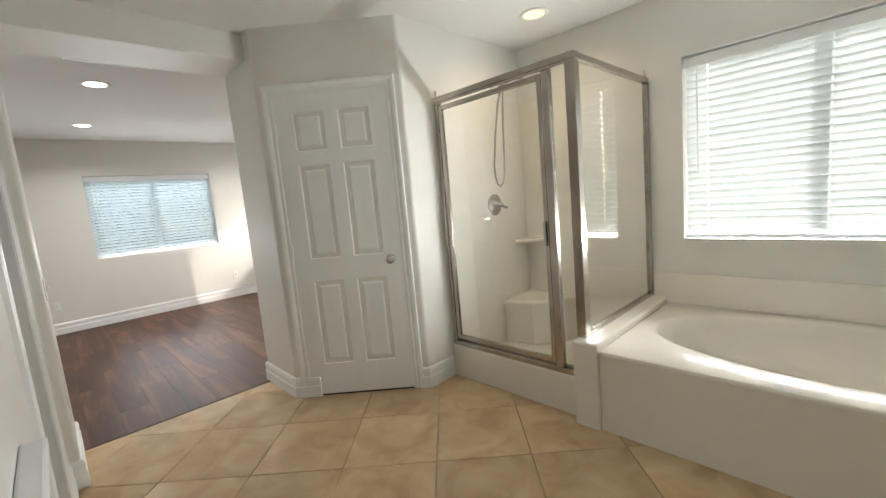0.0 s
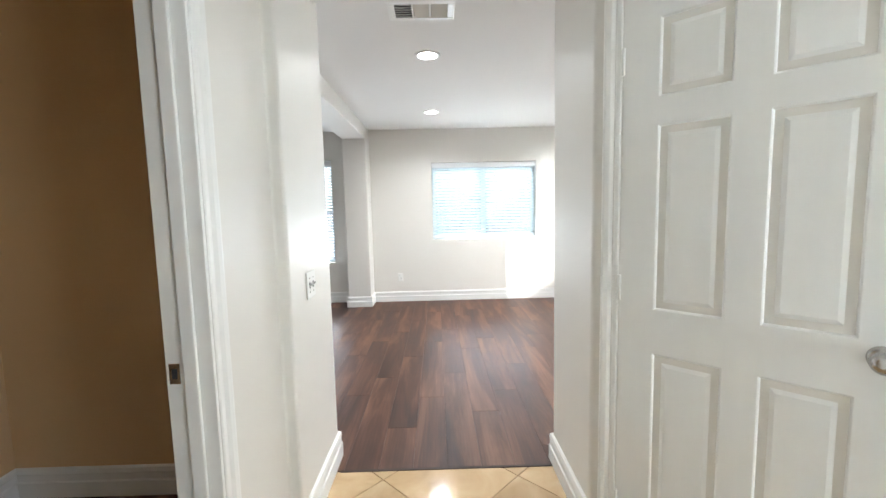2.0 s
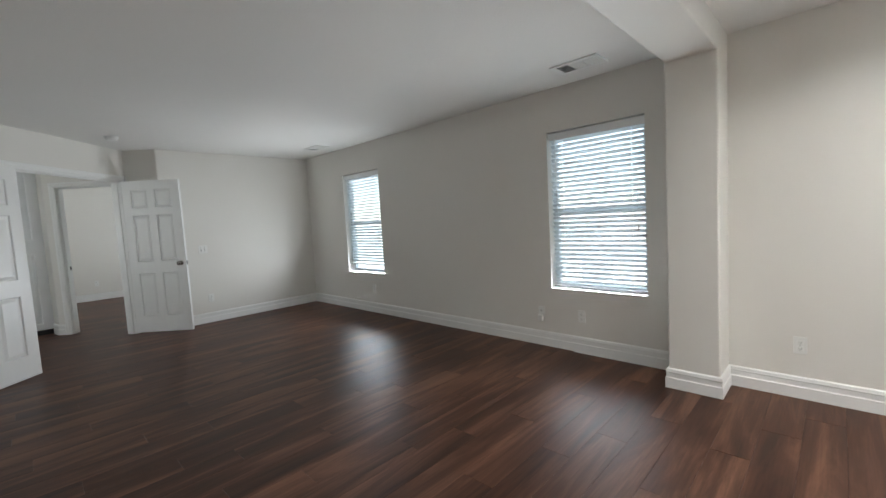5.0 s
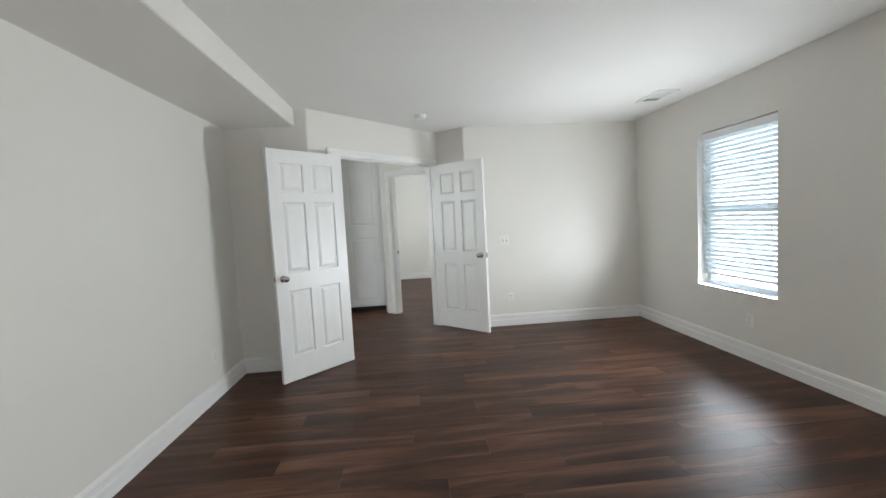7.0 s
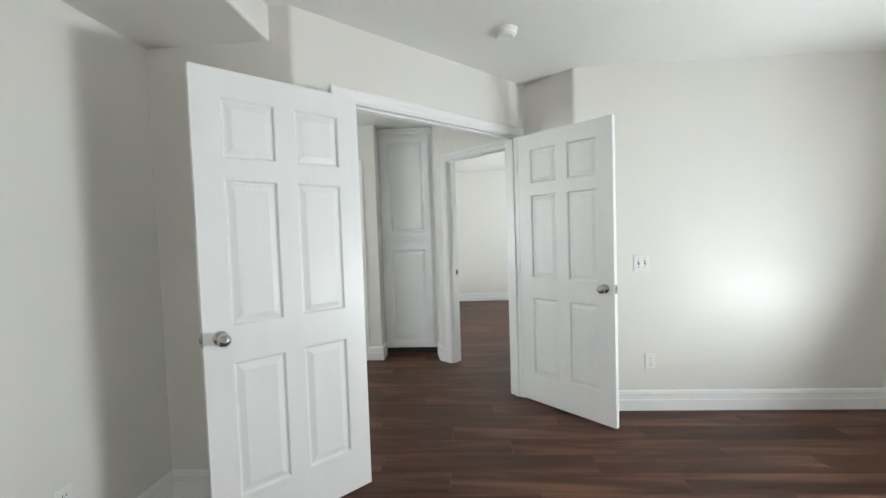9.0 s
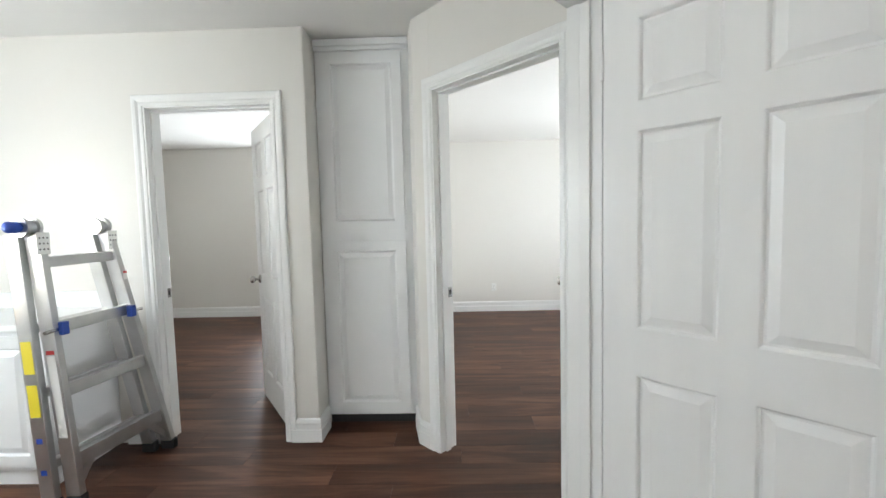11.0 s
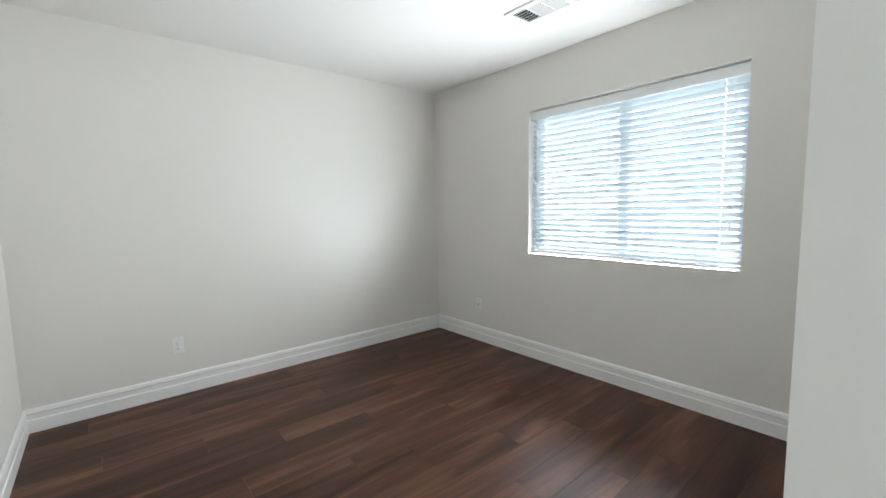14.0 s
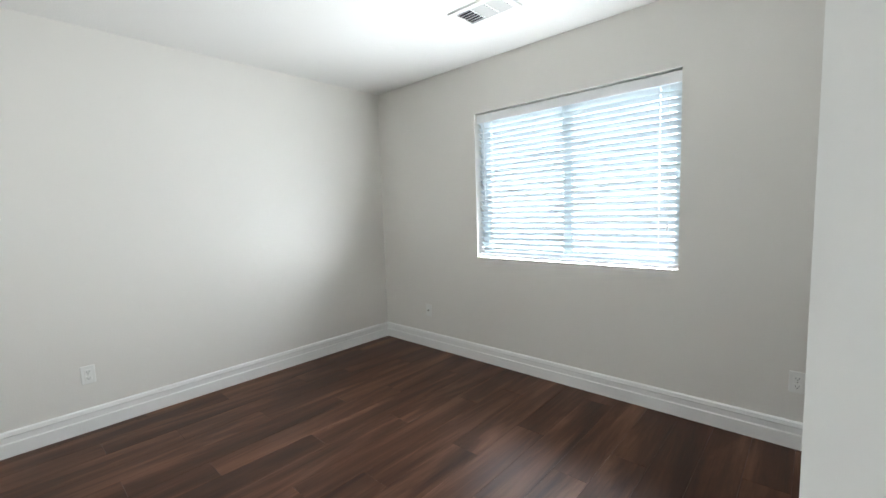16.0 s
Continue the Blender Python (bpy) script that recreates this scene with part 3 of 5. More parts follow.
def six_panel_door(name, w, h, m, label, knob_side=1, th=0.035, knobs=(1, -1), hinges=True, group=""):
    """A moulded six-panel leaf: x from the hinge edge, faces at y = -th/2 and th/2."""
    door = thing(name, label, "door", m, group)
    bm = bmesh.new()
    st, mid = 0.11, 0.09
    pw = (w - 2 * st - mid) / 2
    cols = [(st, st + pw), (st + pw + mid, w - st)]
    rows = [(0.215 * h / 2.03, 0.80 * h / 2.03), (0.955 * h / 2.03, 1.575 * h / 2.03), (1.665 * h / 2.03, 1.915 * h / 2.03)]
    panel_face(bm, w, h, -th / 2, -1, rows, cols)
    panel_face(bm, w, h, th / 2, 1, rows, cols)
    for p in (((0, 0), (0, h)), ((0, h), (w, h)), ((w, h), (w, 0)), ((w, 0), (0, 0))):
        (xa, za), (xb, zb) = p
        bm.faces.new([bm.verts.new(q) for q in ((xa, -th / 2, za), (xa, th / 2, za), (xb, th / 2, zb), (xb, -th / 2, zb))])
    bmesh.ops.remove_doubles(bm, verts=bm.verts, dist=0.0002)
    bmesh.ops.recalc_face_normals(bm, faces=bm.faces)
    leaf = part("leaf", bm, DOOR, door)
    for s in knobs:
        knob(door, w - 0.065, s * th / 2, 0.915, s)
    part("latch", boxes((w - 0.0005, w + 0.002, -0.012, 0.012, 0.885, 0.945), (w, w + 0.010, -0.006, 0.006, 0.905, 0.925)), STEEL, door, "nickel latch plate")
    if hinges:
        for z in (0.20, 1.02, 1.80):
            hb = lathe([(0.0, 0), (0.006, 0), (0.006, 0.09), (0.0, 0.09)], 10)
            ho = part("hinge", hb, TRIM, door, smooth=False)
            ho.location = (-0.004, -th / 2 - 0.003, z - 0.045)
    return door


# ---------- windows and blinds ----------
def slat_mesh(w, vinyl, cords, slot):
    """A curved slat with a slot for the lift cord at each of the cords."""
    ys = (-0.025, -0.012, 0.0, 0.012, 0.025)
    xs = sorted({0.0, w, *[c + d for c in cords for d in (-slot, slot)]})
    bm = bmesh.new()

    def solid(i, j):
        return 0 <= i < len(xs) - 1 and 0 <= j < 4 and not (i % 2 and j in (1, 2))
    cache = {}

    def vert(i, j, k):
        if (i, j, k) not in cache:
            cache[i, j, k] = bm.verts.new((xs[i], ys[j], 0.0012 - 7.5 * ys[j] ** 2 + (0.0013 if k else -0.0013)))
        return cache[i, j, k]
    for i in range(len(xs) - 1):
        for j in range(4):
            if not solid(i, j):
                continue
            for k in (0, 1):
                bm.faces.new((vert(i, j, k), vert(i + 1, j, k), vert(i + 1, j + 1, k), vert(i, j + 1, k)))
            for di, ii in ((-1, i), (1, i + 1)):
                if not solid(i + di, j):
                    bm.faces.new((vert(ii, j, 0), vert(ii, j + 1, 0), vert(ii, j + 1, 1), vert(ii, j, 1)))
            for dj, jj in ((-1, j), (1, j + 1)):
                if not solid(i, j + dj):
                    bm.faces.new((vert(i, jj, 0), vert(i + 1, jj, 0), vert(i + 1, jj, 1), vert(i, jj, 1)))
    bmesh.ops.recalc_face_normals(bm, faces=bm.faces)
    me = as_mesh(bm, "slat")
    me.materials.append(vinyl)
    return me


def window(name, p, q, z0, z1, style, label):
    """A vinyl window set deep in the wall; the room lies to the right of the way from p to q."""
    w = (Vector(q) - Vector(p)).length
    root = structure(thing(name, label, "window", frame_of(p, q, 1)), label, "window")
    f, y0, y1 = 0.045, 0.10, 0.155
    part("window_frame", boxes((0.001, f, y0, y1, z0, z1), (w - f, w - 0.001, y0, y1, z0, z1), (f, w - f, y0, y1, z0, z0 + f), (f, w - f, y0, y1, z1 - f, z1 - 0.001)), FRAME_VINYL, root, bevel=0.003)
    if style == 'fixed':
        panes = [(f, w - f, z0 + f, z1 - f)]
    elif style == 'slider':
        part("mullion", boxes((w / 2 - 0.03, w / 2 + 0.03, y0 + 0.008, y1 - 0.008, z0 + f, z1 - f)), FRAME_VINYL, root, bevel=0.003)
        panes = [(f, w / 2 - 0.03, z0 + f, z1 - f), (w / 2 + 0.03, w - f, z0 + f, z1 - f)]
    else:
        zm = (z0 + z1) / 2
        part("meeting_rail", boxes((f, w - f, y0 + 0.008, y1 - 0.008, zm - 0.025, zm + 0.025)), FRAME_VINYL, root, bevel=0.003)
        panes = [(f, w - f, z0 + f, zm - 0.025), (f, w - f, zm + 0.025, z1 - f)]
    for a, b, c, d in panes:
        g = part("pane", boxes((a, b, 0.128, 0.132, c, d)), GLASS, root)
        g.visible_shadow = False
    part("window_sill", boxes((0.002, w - 0.002, 0.002, y0, z0 + 0.0005, z0 + 0.006)), TRIM, root)
    return root


def blind(p, q, z0, z1, tilt, label, y=0.066, pitch=0.043, drop=None, wand=True, vinyl=SLAT, slot=0.002):
    """A horizontal blind hung inside the opening."""
    w = (Vector(q) - Vector(p)).length - 0.014
    root = thing("window_blind", label, "blind", frame_of(p, q, 1) @ Matrix.Translation((0.007, y, 0)))
    zb = z0 + 0.012 if drop is None else drop
    part("headrail", boxes((0, w, -0.03, 0.03, z1 - 0.05, z1 - 0.012)), BLIND_RAIL, root, bevel=0.002)
    part("valance", boxes((-0.004, w + 0.004, -0.043, -0.034, z1 - 0.076, z1 - 0.011)), BLIND_RAIL, root, "white curved valance", bevel=0.004)
    cords = (0.12, w - 0.12) if w < 1.1 else (0.12, w / 2, w - 0.12)
    me = slat_mesh(w, vinyl, cords, slot)
    n = round((z1 - 0.105 - zb) / pitch)
    pitch = (z1 - 0.105 - zb) / n
    rng = random.Random(int(abs(p[0] * 100 + p[1] * 37)))
    for i in range(n):
        s = new("slat", me)
        s.parent = root
        s.matrix_basis = pose(0, 0, z1 - 0.085 - i * pitch, tilt + rng.uniform(-0.7, 0.7), rng.uniform(-0.04, 0.04), 0)
    zr = zb + 0.018
    part("bottom_rail", boxes((0, w, -0.025, 0.025, zr - 0.016, zr)), BLIND_RAIL, root, bevel=0.003)
    for x in cords:
        part("ladder_cord", boxes((x - 0.0012, x + 0.0012, -0.027, -0.025, zr, z1 - 0.05), (x - 0.0012, x + 0.0012, 0.025, 0.027, zr, z1 - 0.05)), BLIND_RAIL, root)
    if wand:
        wb = bmesh.new()
        tube(wb, [(0.07, -0.05, z1 - 0.06), (0.072, -0.052, z1 - 0.35), (0.075, -0.05, z1 - 0.75)], 0.004, 6)
        part("tilt_wand", wb, PLASTIC, root, "clear plastic tilt wand")
        cb = bmesh.new()
        tube(cb, [(w - 0.06, -0.05, z1 - 0.06), (w - 0.06, -0.05, z1 - 0.9)], 0.0015, 5)
        tube(cb, [(w - 0.06, -0.05, z1 - 0.90), (w - 0.06, -0.05, z1 - 0.94)], 0.006, 8)
        part("lift_cord", cb, PLASTIC, root, "white lift cord with a tassel")
    return root


N1, N2, NB, EX = 7.945, 8.01, 7.93, 4.235
window("window_1", (1.64, N1), (3.137, N1), 0.895, 1.995, 'slider', "white vinyl sliding window of the sitting room")
blind((1.64, N1), (3.137, N1), 0.895, 1.995, -42, "white slatted blind, half closed, over a wide window", vinyl=SLAT_BRIGHTENED)
window("window_2", (-0.679, N2), (0.20, N2), 0.579, 2.067, 'hung', "tall white vinyl single-hung window")
blind((-0.679, N2), (0.20, N2), 0.579, 2.067, -36, "white slatted blind, half open, over a tall window")
window("window_3", (-4.20, N2), (-3.305, N2), 0.579, 2.067, 'hung', "tall white vinyl single-hung window")
blind((-4.20, N2), (-3.305, N2), 0.579, 2.067, -36, "white slatted blind hanging short of the sill of a tall window", drop=0.69)
window("window_4", (EX, 7.71), (EX, 6.80), 0.89, 1.99, 'fixed', "white vinyl window on the sunny wall")
blind((EX, 7.71), (EX, 6.80), 0.89, 1.99, 13, "white slatted blind, open, with sunlight passing through", wand=False, vinyl=SLAT_SUNNY)
window("window_5", (EX, 1.635), (EX, 0.235), 0.884, 2.05, 'slider', "white vinyl sliding window over the bathtub")
blind((EX, 1.635), (EX, 0.235), 0.884, 2.05, -59, "white slatted blind, nearly closed, over the bathtub window", vinyl=SLAT_DIMMED, slot=0.005)
window("window_6", (-8.875, NB), (-7.38, NB), 0.893, 2.065, 'slider', "white vinyl sliding window of the small bedroom")
blind((-8.875, NB), (-7.38, NB), 0.893, 2.065, -36, "white slatted blind, half open, over a sliding window")
# Made-up window at the unseen hall end, added to let light in.
window("window_added", (-4.43, 1.5), (-5.53, 1.5), 0.9, 2.1, 'slider', "made-up white vinyl window, out of view, added to light the hall")
window("window_7", (-10.03, 2.12), (-10.03, 3.40), 0.92, 2.07, 'slider', "white vinyl sliding window of the third bedroom")
blind((-10.03, 2.12), (-10.03, 3.40), 0.92, 2.07, -30, "white slatted blind over the third bedroom window")

# ---------- doors ----------
casing("door_frame_1", (2.352, 3.483), (2.880, 2.955), 2.052, 0.0, "white moulded casing round the angled closet door", both=False)
cf = bpy.data.objects["door_frame_1"]
# Dark strips put the shade of the door gap into colour.
part("gap_shade_strips", boxes((0.006, 0.020, -0.0015, 0.002, 0.0, 2.045), (0.727, 0.741, -0.0015, 0.002, 0.0, 2.045), (0.020, 0.727, -0.0015, 0.002, 2.036, 2.045), (0.020, 0.727, -0.0015, 0.002, 0.0, 0.018)), SUBFLOOR, cf, "dark strips for the shaded gap round the closed door")
six_panel_door("closet_door", 0.716, 2.03, frame_of((2.352, 3.483), (2.880, 2.955), 1) @ Matrix.Translation((0.0155, 0.010, 0.014)), "white six-panel closet door, closed, with a nickel knob", knobs=(-1,), hinges=TRIM)
f2 = casing("door_frame_2", (1.09, 2.33), (1.09, 3.11), 2.05, 0.12, "white moulded casing of the toilet room doorway")
strike(f2, 0.764, 0.10, 0.905, -1)
casing("door_frame_3", (-4.457, 4.397), (-5.524, 5.464), 2.065, 0.12, "white casing of the angled double doorway")
six_panel_door("double_door_leaf", 0.752, 2.03, pose(-4.41, 4.485, 0.010, 0, 0, -44.6), "white six-panel double-door leaf, folded fully open", group="double doors")
six_panel_door("double_door_leaf", 0.752, 2.03, pose(-5.512, 5.468, 0.014, 0, 0, 44.6), "white six-panel double-door leaf, open beside the wall", group="double doors")
f4 = casing("door_frame_4", (-6.394, 4.846), (-5.828, 5.412), 2.05, 0.12, "white casing of the angled bedroom doorway")
strike(f4, 0.016, 0.10, 0.92, 1)
six_panel_door("bedroom_door", 0.765, 2.02, pose(-6.035, 5.56, 0.014, 0, 0, 168.5), "white six-panel bedroom door, half open, with a nickel knob")
f5 = casing("door_frame_5", (-6.53, 3.14), (-6.53, 3.915), 2.05, 0.12, "white casing of the hall bedroom doorway")
strike(f5, 0.016, 0.10, 0.92, 1)
six_panel_door("bedroom_door", 0.70, 2.02, pose(-6.66, 3.885, 0.014, 0, 0, -143), "white six-panel bedroom door standing open")
casing("door_frame_6", (-6.30, 7.62), (-6.30, 6.35), 2.03, 0.12, "white casing of the closet opening", both=False)


# ---------- closet with mirrored doors ----------
def mirror_door(y0, y1, x, label):
    d = thing("mirror_door", label, "mirror door", pose(x, y0, 0.012), "closet doors")
    w, h, s = y1 - y0, 1.975, 0.014
    part("mirror", boxes((-0.002, 0.004, s - 0.006, w - s + 0.006, s, h - s)), MIRROR, d)
    for a, b, c, e in ((0, s, 0, h), (w - s, w, 0, h), (s, w - s, 0, s), (s, w - s, h - s, h)):
        part("rail", boxes((-0.009, 0.009, a, b, c, e)), TRIM, d, bevel=0.003)
    return d


mirror_door(6.37, 6.905, -6.255, "white-framed sliding mirror door")
mirror_door(6.39, 6.87, -6.215, "white-framed sliding mirror door pushed behind the other")
structure(part("trim_closet_track", boxes((-6.29, -6.19, 6.37, 7.60, 0.001, 0.008), (-6.285, -6.275, 6.37, 7.60, 0.008, 0.016), (-6.24, -6.23, 6.37, 7.60, 0.008, 0.016), (-6.20, -6.19, 6.37, 7.60, 0.008, 0.016)), ALUMINIUM), "aluminium floor track of the closet doors", "track")
structure(part("trim_closet_head_track", boxes((-6.285, -6.27, 6.37, 7.60, 1.985, 2.012), (-6.24, -6.23, 6.37, 7.60, 1.985, 2.012), (-6.20, -6.185, 6.37, 7.60, 1.985, 2.012)), ALUMINIUM), "aluminium head track of the closet doors", "track")
rod = bmesh.new()
tube(rod, [(-5.72, 6.335, 1.60), (-5.72, 7.925, 1.60)], 0.016, 12)
cr = thing("closet_rod", "round closet rod below a white shelf", "closet rod")
part("rod", rod, STEEL, cr, smooth=True)
for yy in (6.334, 7.91):
    part("rod_socket", boxes((-5.75, -5.69, yy, yy + 0.015, 1.57, 1.64)), TRIM, cr, bevel=0.006)
part("shelf", boxes((-5.80, -5.407, 6.334, 7.926, 1.66, 1.68), (-5.43, -5.407, 6.334, 7.926, 1.60, 1.66)), TRIM, cr, "white painted shelf")


# ---------- bathroom ----------
def shower():
    sx, y0, y1, zc, zt = 3.20, 1.85, 2.883, 0.235, 1.975
    base = thing("shower_stall", "cream acrylic shower stall with moulded seat", "shower")
    part("curb", boxes((3.195, 3.30, 1.885, 2.883, -0.01, zc)), ACRYLIC, base, bevel=0.015)
    part("pan", boxes((3.30, 4.233, 1.885, 2.883, -0.01, 0.06)), ACRYLIC, base, bevel=0.01)
    part("wall_panel", boxes((3.24, 4.22, 2.868, 2.883, 0.05, 2.03)), ACRYLIC, base, bevel=0.004)
    part("wall_panel", boxes((4.218, 4.233, 1.86, 2.868, 0.05, 2.03)), ACRYLIC, base, bevel=0.004)
    seat = prism([(4.22, 2.87), (3.80, 2.87), (3.86, 2.62), (4.02, 2.46), (4.22, 2.40)], 0.05, 0.42)
    part("seat", seat, ACRYLIC, base, "cream moulded corner seat", bevel=0.03, seg=4)
    part("shelf_ledge", prism([(4.22, 2.87), (4.02, 2.87), (4.06, 2.74), (4.22, 2.68)], 0.86, 0.89), ACRYLIC, base, bevel=0.012)
    dr = part("drain", lathe([(0, 0), (0.05, 0), (0.05, 0.004), (0.03, 0.006), (0, 0.006)], 20), CHROME, base, smooth=False)
    dr.location = (3.68, 2.30, 0.06)
    enc = thing("shower_enclosure", "framed glass shower enclosure with nickel-finish rails", "shower enclosure")
    m = SHOWER_METAL
    part("sill_rail", boxes((3.20, 3.25, 1.885, 2.866, zc, zc + 0.03), (3.235, 3.25, 1.885, 2.866, zc + 0.03, zc + 0.045)), m, enc, bevel=0.003)
    part("head_rail", boxes((3.195, 3.25, 1.83, 2.866, zt - 0.035, zt), (3.197, 3.205, 1.832, 2.864, zt - 0.05, zt - 0.035)), m, enc, bevel=0.003)
    part("wall_jamb", boxes((3.205, 3.245, 2.835, 2.866, zc + 0.03, zt - 0.035)), m, enc, bevel=0.003)
    part("corner_post", boxes((3.195, 3.25, 1.83, 1.885, 0.475, zt - 0.035)), m, enc, bevel=0.003)
    part("strike_post", boxes((3.205, 3.245, 1.985, 2.03, zc + 0.03, zt - 0.035)), m, enc, bevel=0.003)
    fixed = part("fixed_pane", boxes((3.222, 3.228, 1.887, 1.985, zc + 0.03, zt - 0.035)), GLASS, enc, "narrow fixed glass strip")
    dd = part("door_frame", boxes((3.208, 3.232, 2.035, 2.062, zc + 0.05, zt - 0.06), (3.208, 3.232, 2.80, 2.832, zc + 0.05, zt - 0.06), (3.208, 3.232, 2.062, 2.80, zc + 0.05, zc + 0.08), (3.208, 3.232, 2.062, 2.80, zt - 0.09, zt - 0.06)), m, enc, "hinged shower door frame", bevel=0.003)
    hung = part("door_pane", boxes((3.217, 3.223, 2.06, 2.802, zc + 0.078, zt - 0.088)), GLASS, dd)
    part("door_handle", boxes((3.185, 3.208, 2.04, 2.056, 0.98, 1.12)), m, dd, bevel=0.004)
    part("return_rail", boxes((3.25, 4.233, 1.835, 1.875, zt - 0.035, zt), (3.25, 4.233, 1.835, 1.875, 0.475, 0.50), (4.205, 4.233, 1.835, 1.875, 0.50, zt - 0.035)), m, enc, bevel=0.003)
    side = part("return_pane", boxes((3.25, 4.206, 1.852, 1.858, 0.498, zt - 0.033)), GLASS, enc, "fixed glass return panel above the tub deck")
    for pane in (fixed, hung, side):
        pane.visible_shadow = False
    # fittings
    v = thing("shower_valve", "nickel shower valve with a lever on a round plate", "shower valve", pose(3.79, 2.868, 1.207))
    part("escutcheon", lathe([(0, 0), (0.085, 0), (0.085, -0.004), (0.07, -0.010), (0.03, -0.016), (0.03, -0.05), (0.022, -0.058), (0, -0.058)], 32, 'Y'), STEEL, v, smooth=True)
    hb = bmesh.new()
    tube(hb, [(0, -0.05, 0), (0.05, -0.055, -0.02), (0.085, -0.055, -0.03)], 0.010, 10)
    tube(hb, [(0, -0.045, 0), (0, -0.075, 0)], 0.018, 12)
    part("lever", hb, STEEL, v, smooth=True)
    hs = thing("hand_shower", "chrome hand shower on a wall arm with a looped metal hose", "hand shower", pose(3.84, 2.868, 2.12))
    ab = bmesh.new()
    tube(ab, [(0, 0, 0), (0, -0.06, 0.01), (-0.01, -0.11, -0.02)], 0.010, 10)
    part("arm", ab, CHROME, hs, smooth=True)
    hd = bmesh.new()
    tube(hd, [(-0.01, -0.11, -0.02), (0.02, -0.12, 0.0), (0.06, -0.16, 0.03), (0.085, -0.19, 0.035)], 0.013, 10)
    part("handle", hd, CHROME, hs, smooth=True)
    fc = part("spray_face", lathe([(0, 0), (0.045, 0), (0.045, 0.02), (0.02, 0.035), (0, 0.035)], 24), CHROME, hs, smooth=True)
    fc.matrix_basis = pose(0.095, -0.205, 0.02, 40, 20, 0)
    hose = bmesh.new()
    left = [(-0.015, -0.11, -0.04), (-0.05, -0.10, -0.15), (-0.095, -0.09, -0.40), (-0.125, -0.085, -0.62), (-0.12, -0.085, -0.70), (-0.095, -0.085, -0.755), (-0.06, -0.085, -0.77), (-0.025, -0.085, -0.745), (-0.005, -0.088, -0.68), (0.0, -0.09, -0.55), (0.0, -0.10, -0.30), (0.005, -0.11, -0.10), (0.01, -0.115, -0.01)]
    tube(hose, left, 0.007, 8)
    part("hose", hose, STEEL, hs, "ribbed metal hose", smooth=True)


shower()


def bathtub():
    """A deck tub with an oval basin; apron along x = 3.15."""
    tub = thing("bathtub", "cream acrylic garden bathtub with an oval basin", "bathtub")
    x0, x1, y0, y1, zd = 3.15, 4.233, 0.0, 1.745, 0.44
    part("apron", boxes((x0, x0 + 0.04, y0, y1, -0.01, zd - 0.012)), ACRYLIC, tub, bevel=0.006)
    bm = bmesh.new()
    n = 48
    cx, cy, a, b = 3.72, 0.86, 0.40, 0.78

    def rect(t):
        c, s = math.cos(t), math.sin(t)
        k = min((x1 - cx if c > 0 else cx - x0 + 0.01) / max(abs(c), 1e-6), (y1 - cy if s > 0 else cy - y0) / max(abs(s), 1e-6))
        return cx + c * k, cy + s * k
    angles = [2 * math.pi * i / n for i in range(n)]
    for X, Y in ((x1, y1), (x0 - 0.01, y1), (x1, y0), (x0 - 0.01, y0)):
        t = math.atan2(Y - cy, X - cx) % (2 * math.pi)
        j = min(range(n), key=lambda i: abs(angles[i] - t))
        angles[j] = t
    rings = [[(*rect(t), zd - 0.02) for t in angles], [(*rect(t), zd - 0.004) for t in angles]]
    ins = []
    for t in angles:
        X, Y = rect(t)
        ins.append((cx + (X - cx) * 0.985, cy + (Y - cy) * 0.985, zd))
    rings.append(ins)
    for f, z in ((1.06, zd + 0.0), (1.02, zd - 0.004), (0.985, zd - 0.02), (0.94, zd - 0.08), (0.88, zd - 0.20), (0.80, zd - 0.32), (0.66, zd - 0.375), (0.3, zd - 0.385)):
        rings.append([(cx + a * f * math.cos(t), cy + b * f * math.sin(t), z) for t in angles])
    vs = [[bm.verts.new(p) for p in r] for r in rings]
    for r, s in zip(vs, vs[1:]):
        for i in range(n):
            bm.faces.new((r[i], r[(i + 1) % n], s[(i + 1) % n], s[i]))
    bm.faces.new(vs[-1])
    bmesh.ops.recalc_face_normals(bm, faces=bm.faces)
    part("basin", bm, ACRYLIC, tub, "glossy cream deck and oval basin", smooth=True)
    part("backsplash", boxes((4.215, 4.233, y0, 1.83, zd - 0.003, 0.652)), ACRYLIC, tub, bevel=0.006)
    part("knee_ledge", boxes((3.13, 4.233, 1.745, 1.885, -0.01, 0.475)), ACRYLIC, tub, "cream ledge between tub and shower", bevel=0.012)
    part("end_panel", boxes((3.15, 4.233, -0.12, 0.0, -0.01, zd)), ACRYLIC, tub, bevel=0.01)


bathtub()

w = thing("wainscot_panel", "white framed wainscot panel with a cap rail", "wainscot", pose(1.09, 0.0, 0))
part("backing", boxes((0, 0.008, 0.99, 1.90, 0.0, 0.89)), CABINET, w)
part("frame_rail", boxes((0.008, 0.020, 0.99, 1.90, 0.80, 0.885)), CABINET, w, bevel=0.002)
part("frame_rail", boxes((0.008, 0.020, 0.99, 1.90, 0.0, 0.15)), CABINET, w, bevel=0.002)
part("frame_stile", boxes((0.008, 0.020, 1.81, 1.90, 0.15, 0.80)), CABINET, w, bevel=0.002)
part("frame_stile", boxes((0.008, 0.020, 0.99, 1.08, 0.15, 0.80)), CABINET, w, bevel=0.002)
part("cap_rail", boxes((0, 0.040, 0.985, 1.915, 0.885, 0.912)), CABINET, w, "white cap rail", bevel=0.006)

# ---------- hall ----------


